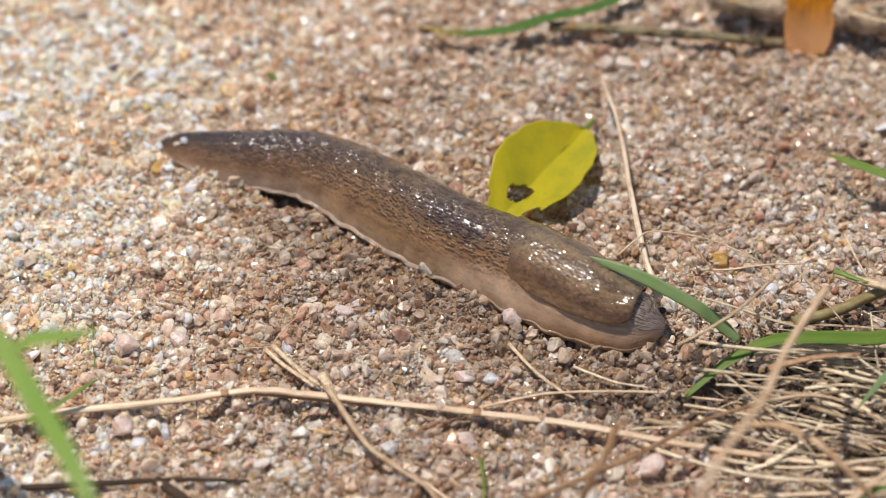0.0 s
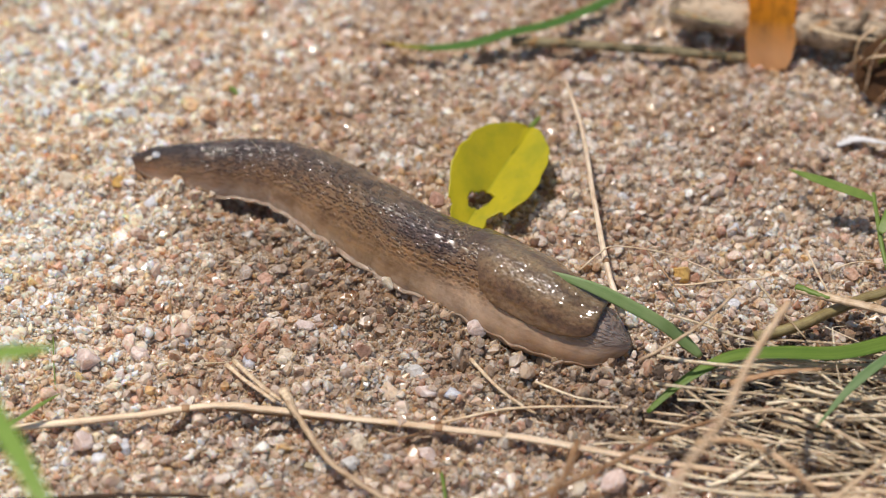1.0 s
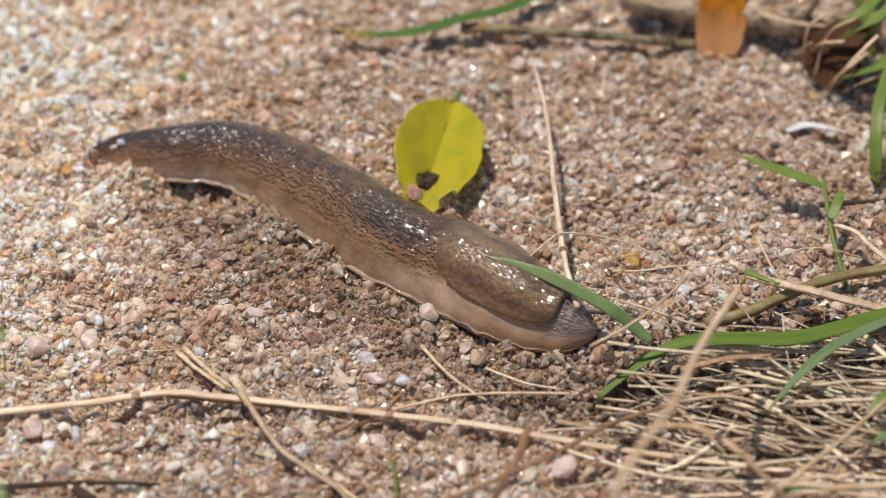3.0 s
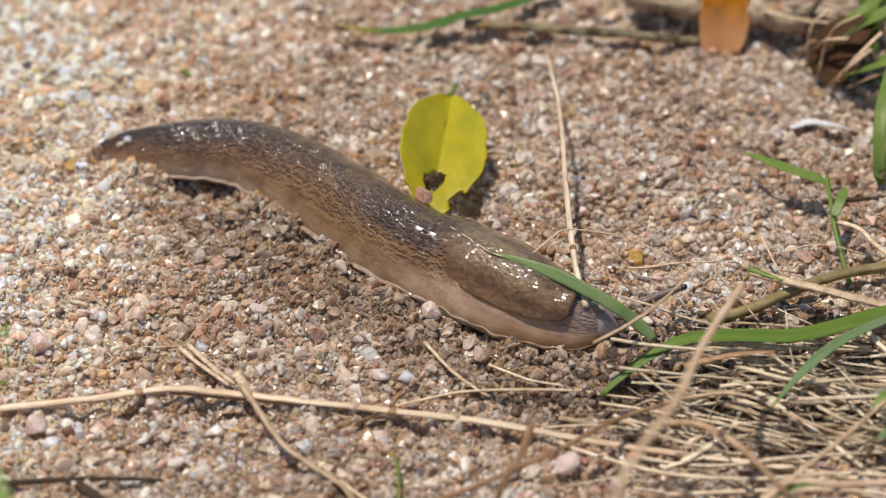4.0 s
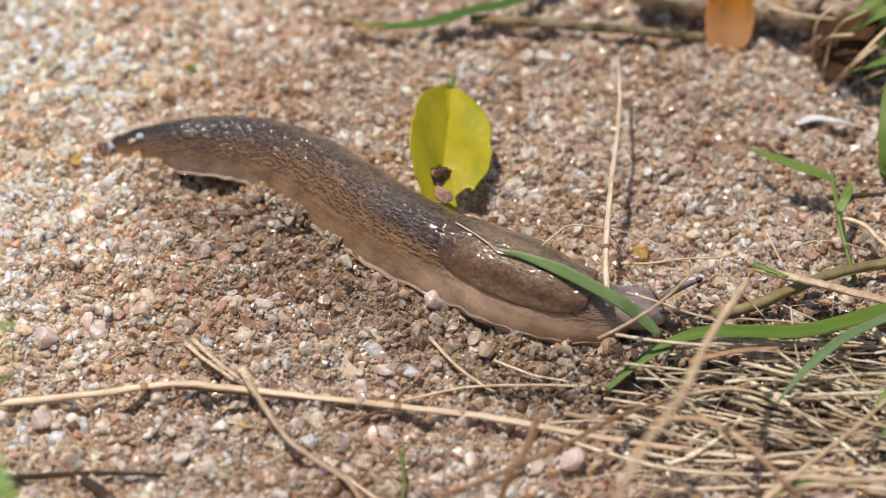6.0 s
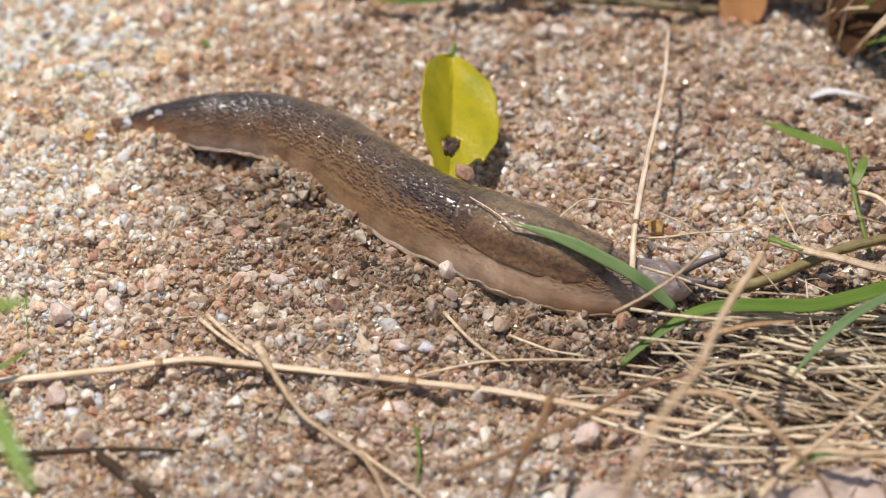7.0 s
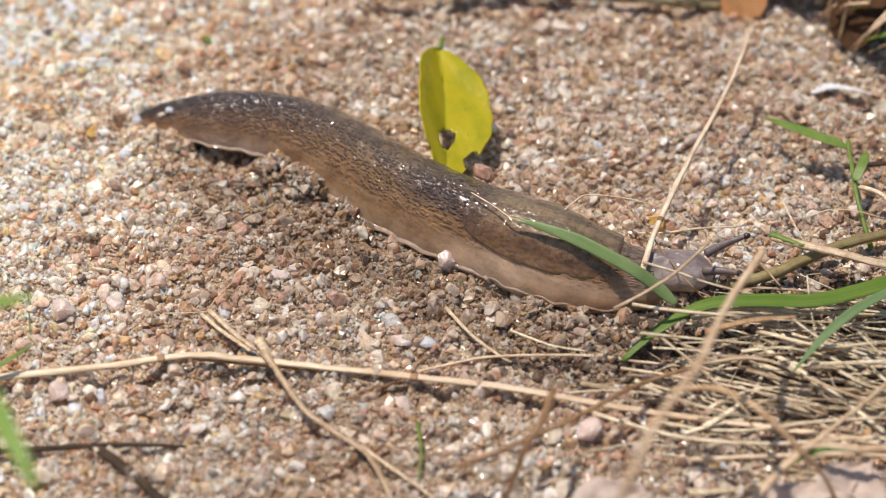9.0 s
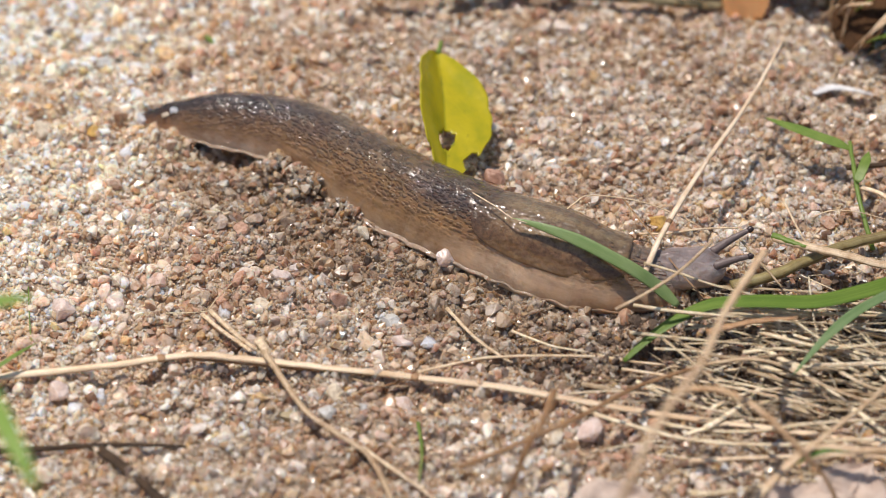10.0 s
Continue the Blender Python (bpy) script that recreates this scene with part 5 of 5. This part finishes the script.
def section(u, a, swell=1.0):
    """A point of the back and flanks at angle a (0: left, 90 degrees: the ridge), in the axes of the body."""
    r = girth(u)
    up = max(math.sin(a), 0.0)
    front = min(max((u - 6.5) / 2.0, 0.0), 1.0)
    y = 1.10 * r * math.cos(a) * (1 - 0.06 * math.sin(2 * a) ** 2)
    # the skirt of the foot stands out below a furrow along the flank
    y *= 1 + (0.05 + 0.06 * front) * math.exp(-((up / 0.24) ** 2)) - (0.01 + 0.03 * front) * math.exp(-(((up - 0.42) / 0.15) ** 2))
    # the back is keeled towards the tail
    keel = 0.07 * min(max((7 - u) / 3, 0.0), 1.0) * math.exp(-((math.cos(a) / 0.22) ** 2))
    z = r * (-0.5 + 1.46 * up ** 0.85 + keel)
    return y * swell, -0.5 * r + (z + 0.5 * r) * swell


def skin(bm, uv, rows):
    for i in range(len(rows) - 1):
        for k in range(len(rows[0]) - 1):
            q = (rows[i][k], rows[i + 1][k], rows[i + 1][k + 1], rows[i][k + 1])
            if len({v[0] for v in q}) < 4:
                continue
            face = bm.faces.new([v[0] for v in q])
            for loop, v in zip(face.loops, q):
                loop[uv].uv = (v[1], v[2])
    bmesh.ops.remove_doubles(bm, verts=bm.verts, dist=1e-7)
    bmesh.ops.recalc_face_normals(bm, faces=bm.faces)


def body_piece(name, at, half, kind, material, parent, count=12, around=40):
    """A length of the slug's body as it lies at mid-clip, about its own stance."""
    bm = bmesh.new()
    uv = bm.loops.layers.uv.new("UVMap")
    home = stance(at).inverted()
    rows = []
    for i in range(count + 1):
        d = (i / count * 2 - 1) * half
        u = min(max(at + d, 0.003), BODY_END - 0.003)
        st = stance(u)
        shrink = 1 - 0.045 * abs(d / half) ** 3
        r = girth(u)
        frill = 1 + 0.022 * math.sin(6.5 * u) + 0.008 * math.sin(16 * u + 1) + 0.003 * math.sin(37 * u)
        row = []
        for k in range(around + 1):
            if kind == "body":
                a = math.pi * k / around
                y, z = section(u, a, shrink)
                y *= 1 + (frill - 1) * 0.7 * abs(math.cos(a)) ** 4
                z += 0.012 * r * (math.sin(9 * u + 5 * a) + math.sin(21 * u - 9 * a)) * math.sin(a)
                v = abs(a - math.pi / 2) / (math.pi / 2) * 0.115
            else:
                # a rounded lip round the sole
                a = 2 * math.pi * k / around
                y = math.cos(a)
                lip = abs(y) ** 0.5 * (1 if y > 0 else -1)
                y, z = lip * 1.25 * r * frill * shrink, -0.40 * r + 0.11 * r * math.sin(a) + 0.03 * r * math.sin(12 * u) * abs(lip) ** 3
                v = lip * 0.06
            row.append((bm.verts.new(home @ (st @ (Vector((0, y, z)) * MM))), along(u), v))
        rows.append(row)
    skin(bm, uv, rows)
    return part(name, bm, material, parent)


MANTLE = (7.75, 11.05)


def mantle_piece(parent):
    """The shield over the back: tight behind, with a free, thick rim along its sides and front."""
    bm = bmesh.new()
    uv = bm.loops.layers.uv.new("UVMap")
    mid = sum(MANTLE) / 2
    home = stance(mid).inverted()
    rows = []
    n, m = 52, 64
    for i in range(n + 3):
        under = max(0, i - n)
        f = min(i, n) / n * 2 - 1
        u = mid + f * (MANTLE[1] - MANTLE[0]) / 2
        st = stance(u)
        # the outline narrows to a round hood in front and a blunt tongue behind
        reach = (0.62 + 0.38 * max(0.0, 1 - max(0.0, f) ** 3.0) ** 0.5) * (0.55 + 0.45 * max(0.0, 1 - max(0.0, -f) ** 3.2) ** 0.5)
        rise = min(1.0, (f + 1) / 0.35)
        rise = rise * rise * (3 - 2 * rise)
        row = []
        for k in range(m + 3):
            # the last columns on each side fold under the rim
            g = min(max(k - 1, 0), m) / m * 2 - 1
            fold = k == 0 or k == m + 2
            a = math.pi / 2 - g * radians(66) * reach
            rim = math.exp(-(((abs(g) - 0.93) / 0.07) ** 2)) + math.exp(-(((f - 0.93) / 0.06) ** 2))
            swell = 1.012 + 0.030 * rise * (1 - 0.75 * abs(g) ** 4 * min(1, (1 - f) * 1.5)) + 0.012 * min(rim, 1.0) * rise + 0.010 * rise * math.sin(7 * f + 3 * g) + 0.007 * math.sin(13 * f - 5 * g) * rise
            swell += 0.035 * max(0.0, f) ** 3
            if fold or under:
                swell = min(swell, 1.0) - 0.05 * (1 if fold else 0) - 0.05 * under
            y, z = section(u, a, swell)
            row.append((bm.verts.new(home @ (st @ (Vector((-0.25 * under, y, z)) * MM))), along(u), abs(a - math.pi / 2) / (math.pi / 2) * 0.115))
        rows.append(row)
    skin(bm, uv, rows)
    return part("mantle", bm, M_MANTLE, parent, "smooth mottled brown mantle shield")


def head_piece(parent):
    """The head about its snout's tip: a blunt egg along -x, flattened below, with a cleft lip."""
    bm = bmesh.new()
    uv = bm.loops.layers.uv.new("UVMap")
    rows = []
    for i in range(33):
        f = i / 32
        x = -14.0 * f
        r = 2.95 * min(1.0, math.sqrt(max(f, 0.0004) / 0.16) * (1 - 0.10 * min(1, f / 0.16))) * (1 + 0.06 * math.sin(3 * f))
        row = []
        for k in range(41):
            a = 2 * math.pi * k / 40
            y, z = r * math.cos(a) * 1.02, r * math.sin(a) * (1.05 if math.sin(a) > 0 else 0.75)
            z += 0.05 * r * math.sin(9 * a + 22 * f) * max(0, math.sin(a)) + 0.9 * f * (1 - f)
            y *= 1 - 0.10 * math.exp(-((f / 0.12) ** 2)) * max(0.0, -math.sin(a))
            row.append((bm.verts.new(Vector((x, y, z)) * MM), 1.0 - 0.16 * f, abs(a - math.pi / 2) / math.pi * 0.2 if a < 1.5 * math.pi else (2.5 * math.pi - a) / math.pi * 0.2))
        rows.append(row)
    skin(bm, uv, rows)
    ob = part("head", bm, M_HEAD, parent, "smooth pale grey-brown wet head")
    for side in (1, -1):
        feeler = bmesh.new()
        uvf = feeler.loops.layers.uv.new("UVMap")
        line = [Vector((-1.0 + 0.45 * k, side * (1.2 + 0.16 * k), -0.4 - 0.12 * k)) for k in range(5)]
        ws = [0.42, 0.40, 0.36, 0.34, 0.30]
        sweep(feeler, line, ws, ws, 10, uvf)
        part("feeler", feeler, M_TENTACLE, ob, "short blunt lower feeler")
    return ob


def tentacle(length, radius, parent):
    bm = bmesh.new()
    uv = bm.loops.layers.uv.new("UVMap")
    n = 14
    line = [Vector((length * k / (n - 1), 0, 0.25 * math.sin(3 * k / n))) for k in range(n)]
    ws = [radius * (1.5 - 0.75 * k / (n - 1)) * (1 + 0.04 * math.sin(2.5 * k)) for k in range(n)]
    sweep(bm, line, ws, ws, 12, uv)
    ob = part("tentacle", bm, M_TENTACLE, parent, "dark grey-brown extended eye tentacle")
    knob = bmesh.new()
    bmesh.ops.create_uvsphere(knob, u_segments=14, v_segments=10, radius=radius * 1.0 * MM)
    bmesh.ops.transform(knob, verts=knob.verts, matrix=Matrix.Translation(line[-1] * MM) @ Matrix.Diagonal((1.25, 1, 1, 1)))
    part("eye_spot", knob, M_EYE, ob, "dark rounded eye spot")
    return ob


slug = new("slug")
slug.location = Vector((*on_line(7, REST)[:2], 0)) * MM
tagged(slug, "wet brown keeled slug creeping over sand into grass", "slug")
PIECES = []
COUNT = 64
for i in range(COUNT):
    at = BODY_END * (i + 0.5) / COUNT
    PIECES.append((body_piece("body_segment", at, 0.42, "body", M_BODY, slug), at))
    PIECES.append((body_piece("foot_segment", at, 0.42, "foot", M_FOOT, slug, around=24), at))
mantle = mantle_piece(slug)
head = head_piece(slug)
far_tentacle = tentacle(6.2, 0.46, slug)
near_tentacle = tentacle(5.2, 0.46, slug)

# ---- grains carried by the slug, and two pebbles that it moves ----
STUCK = []
for u, a, size, stone in ((0.95, 62, (2.0, 1.4, 1.2), "white"), (0.72, 52, (1.4, 1.2, 1.1), "cream"), (0.08, 30, (2.0, 2.4, 1.9), "white"), (0.30, 110, (1.0, 1.0, 0.8), "dark"),
                          (0.55, 95, (1.0, 0.8, 0.8), "rust"), (0.04, 100, (1.3, 1.2, 1.0), "grey")):
    y, z = section(u, radians(180 - a))
    spot = stance(u) @ (Vector((0, y, z)) * MM)
    STUCK.append((pebble(spot / MM, size, M_PEBBLE[stone], "small sand grain stuck to the slug's tail", name="sand_grain", group="grains stuck to the slug", seed=int(u * 100)), u))
HAIR_AT = 3.35
hair_y, hair_z = section(HAIR_AT, radians(112))
hair_spot = stance(HAIR_AT) @ (Vector((0, hair_y, hair_z - 0.05)) * MM) / MM
hair = straw([hair_spot, hair_spot + Vector((-0.5, 0.3, 0.9)), hair_spot + Vector((-1.5, 0.4, 2.2))], 0.16, M_PALE, "hair-thin dry fibre stuck to the slug's back", name="fibre", category="fibre")
STUCK.append((hair, HAIR_AT))
riding = pebble((0, 0, 0), (4.2, 3.2, 2.8), M_PEBBLE["rust"], "brownish pink pebble pushed along by the slug's back", group="pebbles moved by the slug", seed=5)
dragged = pebble((0, 0, 0), (3.6, 3.2, 2.9), M_PEBBLE["pink"], "pale pink pebble against the slug's foot", group="pebbles moved by the slug", seed=9)


def loose_grains(count=300):
    """Single pale quartz grains on the sand, pieces of the ground; they share a few shapes."""
    r = np.random.default_rng(64)
    base_v, base_f = stone_verts(2)
    shapes = []
    for _ in range(14):
        v = base_v.copy()
        for _ in range(10):
            d = r.normal(size=3)
            d /= np.linalg.norm(d)
            v = v - 0.95 * np.maximum(v @ d - r.uniform(0.34, 0.78), 0)[:, None] * d
        me = bpy.data.meshes.new("quartz_grain")
        me.from_pydata((v * r.uniform(0.8, 1.25, 3) * 0.5 * MM).tolist(), [], base_f.tolist())
        me.materials.append(M_STONE)
        shapes.append(me)
    made = 0
    while made < count:
        x, y = r.uniform(-50, 22), r.uniform(-52, 6)
        if not in_middle(np.float64(x), np.float64(y)):
            continue
        size = 1.4 + 1.7 * r.uniform() ** 1.8
        ob = new("quartz_grain", shapes[made % len(shapes)])
        ob.parent = ground
        ob.matrix_basis = pose(x * MM, y * MM, (float(land(x, y)) + 0.30 + size * r.uniform(-0.1, 0.18)) * MM, *r.uniform(0, 360, 3)) @ Matrix.Diagonal((size, size, size, 1))
        made += 1


loose_grains()


def carried_rows(ob, u, root):
    """The poses of a piece of the body as it creeps ahead."""
    first = stance(u).inverted() @ ob.matrix_basis if root is None else Matrix()
    back = slug.matrix_basis.inverted() if root else Matrix()
    return [(t, back @ stance(u, t) @ first) for t in LINES]


def pointing(base, tip, roll=0.0):
    """A pose at base whose x axis points to tip."""
    d = (Vector(tip) - Vector(base)).normalized()
    side = Vector((0, 0, 1)).cross(d).normalized()
    m = Matrix((d, side, d.cross(side))).transposed().to_4x4()
    m.translation = Vector(base) * MM
    return m @ pose(0, 0, 0, roll)


def leaf_pose(foot, tip, roll):
    """A pose at the leaf's foot: y along the blade, its face turned up, then rolled about its length."""
    d = (Vector(tip) - Vector(foot)).normalized()
    x = d.cross(Vector((0, 0, 1))).normalized()
    m = Matrix((x, d, x.cross(d))).transposed().to_4x4()
    m.translation = Vector(foot) * MM
    return m @ pose(0, 0, 0, 0, roll, 0)


def motions():
    slug.matrix_basis = Matrix.Translation(slug.location)
    for ob, at in PIECES:
        walk(ob, carried_rows(ob, at, slug))
    for ob, at in STUCK:
        walk(ob, carried_rows(ob, at, None))
    # the head comes out from under the mantle, then the eye tentacles
    back = slug.matrix_basis.inverted()
    # it is drawn out further than the mantle, which slides back over the neck
    walk(mantle, [(t, back @ stance(sum(MANTLE) / 2 + slide, t)) for t, slide in ((0, 0.42), (2.5, 0.25), (5, 0.08), (7.5, -0.08), (10, -0.18))])
    rows = []
    for t, tip, rise in ((0, 12.0, -0.9), (2.5, 12.15, -0.8), (5, 13, 0.8), (7.5, 13, 1.0), (10, 13, 1.2)):
        end = on_line(tip, t) + Vector((0, 0, rise))
        start = on_line(11.2, t)
        start.z = end.z + 0.2
        rows.append((t, back @ pointing(start, end) @ pose((end - start).length * MM, 0, 0)))
    walk(head, rows)
    for ob, rows in ((far_tentacle, ((0, (12.5, -15.0, 3.5), (18.5, -16.2, 3.6)), (2.5, (14.0, -16.0, 3.5), (20.0, -17.5, 3.6)), (4, (27.3, -16.6, 4.9), (33.2, -15.6, 7.0)), (5, (28.5, -16.7, 5.0), (34.2, -15.4, 7.5)), (7.5, (30.9, -16.0, 5.0), (37.4, -15.5, 7.5)), (8, (32.0, -15.0, 5.0), (38.0, -14.9, 7.5)), (10, (34.0, -13.1, 5.0), (38.9, -11.6, 7.5)))),
                     (near_tentacle, ((0, (12.5, -17.0, 3.5), (18.5, -17.2, 3.6)), (2.5, (14.0, -17.0, 3.5), (20.0, -17.7, 3.6)), (5, (25.5, -17.7, 3.6), (29.0, -18.6, 3.8)), (7, (30.8, -17.4, 4.3), (35.5, -20.0, 5.4)), (8, (31.9, -17.2, 4.5), (36.0, -20.2, 5.5)), (10, (34.2, -15.5, 4.5), (39.2, -14.6, 5.5))))):
        walk(ob, [(t, back @ pointing(base, tip)) for t, base, tip in rows])
    # the slug lifts the blade as it pushes under it
    home = mantle_blade.matrix_basis.copy()
    walk(mantle_blade, [(t, pose(0, -1.19 * dz * MM, dz * MM) @ home) for t, dz in ((0, -1.2), (2.5, -1.0), (5, -0.6), (7.5, -0.2), (10, 0))])
    walk(sand_heap, [(t, pose(0, 0, z * MM)) for t, z in ((0, -2.2), (2.5, -1.6), (4.5, -0.9), (6, -0.4), (7.5, 0.0), (10, 0.2))])
    walk(riding, [
        (0, pose(*(c * MM for c in (-10.6, 12.8, 2.0)), 0, 0, 0)), (2.5, pose(*(c * MM for c in (-4.5, 8.0, 6.0)), 10, 5, 10)), (4.5, pose(*(c * MM for c in (-2.6, 5.3, 6.0)), 15, 5, 20)),
        (5.5, pose(*(c * MM for c in (-1.5, 5.0, 6.0)), 18, 5, 25)), (7.5, pose(*(c * MM for c in (0.6, 4.1, 6.0)), 20, 8, 35)), (10, pose(*(c * MM for c in (3.9, 4.7, 4.0)), 25, 8, 45))])
    walk(dragged, [
        (0, pose(*(c * MM for c in (-2.1, -14.5, 1.2)), 0, 0, 0)), (2.5, pose(*(c * MM for c in (-1.4, -13.3, 1.3)), 6, 0, 5)), (4.5, pose(*(c * MM for c in (-1.7, -13.9, 1.4)), 10, 4, 8)),
        (5.5, pose(*(c * MM for c in (-1.9, -13.2, 1.5)), 12, 4, 10)), (7.5, pose(*(c * MM for c in (-2.0, -11.5, 1.7)), 20, 4, 12)), (10, pose(*(c * MM for c in (-2.7, -10.4, 1.8)), 26, 4, 14))])
    walk(sway, [(t, pointing(base, tip)) for t, base, tip in (
        (0, (18.2, -16.8, 6.5), (11.0, 35.7, 5.2)),
        (1, (18.4, -17.5, 6.5), (11.3, 35.0, 7.9)),
        (2.5, (18.7, -18.3, 6.5), (13.1, 34.3, 10.0)),
        (4.5, (20.1, -19.2, 6.5), (17.1, 33.6, 10.4)),
        (5.5, (21.4, -19.5, 6.5), (22.4, 33.4, 9.6)),
        (6.5, (22.5, -19.9, 6.5), (27.8, 32.7, 10.2)),
        (7.5, (23.7, -20.1, 6.5), (33.3, 31.8, 10.6)),
        (9, (24.1, -20.1, 6.5), (42.2, 29.5, 11.0)),
        (10, (24.2, -20.1, 6.5), (46.5, 27.8, 10.8)))])
    walk(yellow_leaf, [(t, leaf_pose(foot, tip, roll)) for t, foot, tip, roll in (
        (0, (-4.6, 3.3, 2.8), (8.4, 25.3, 3.3), 12),
        (1, (-4.1, 5.1, 2.4), (6.1, 28.3, 4.0), 12),
        (2.5, (-3.7, 5.8, 2.6), (2.9, 30.6, 4.3), 13),
        (4.5, (-2.0, 3.6, 2.8), (0.9, 29.0, 6.7), 16),
        (5.5, (-1.9, 3.4, 3.0), (0.8, 29.0, 7.0), 20),
        (7.5, (-2.4, 3.6, 4.0), (-2.5, 30.6, 9.2), 28),
        (10, (-2.9, 3.4, 4.6), (-4.3, 32.2, 8.6), 33))])


motions()
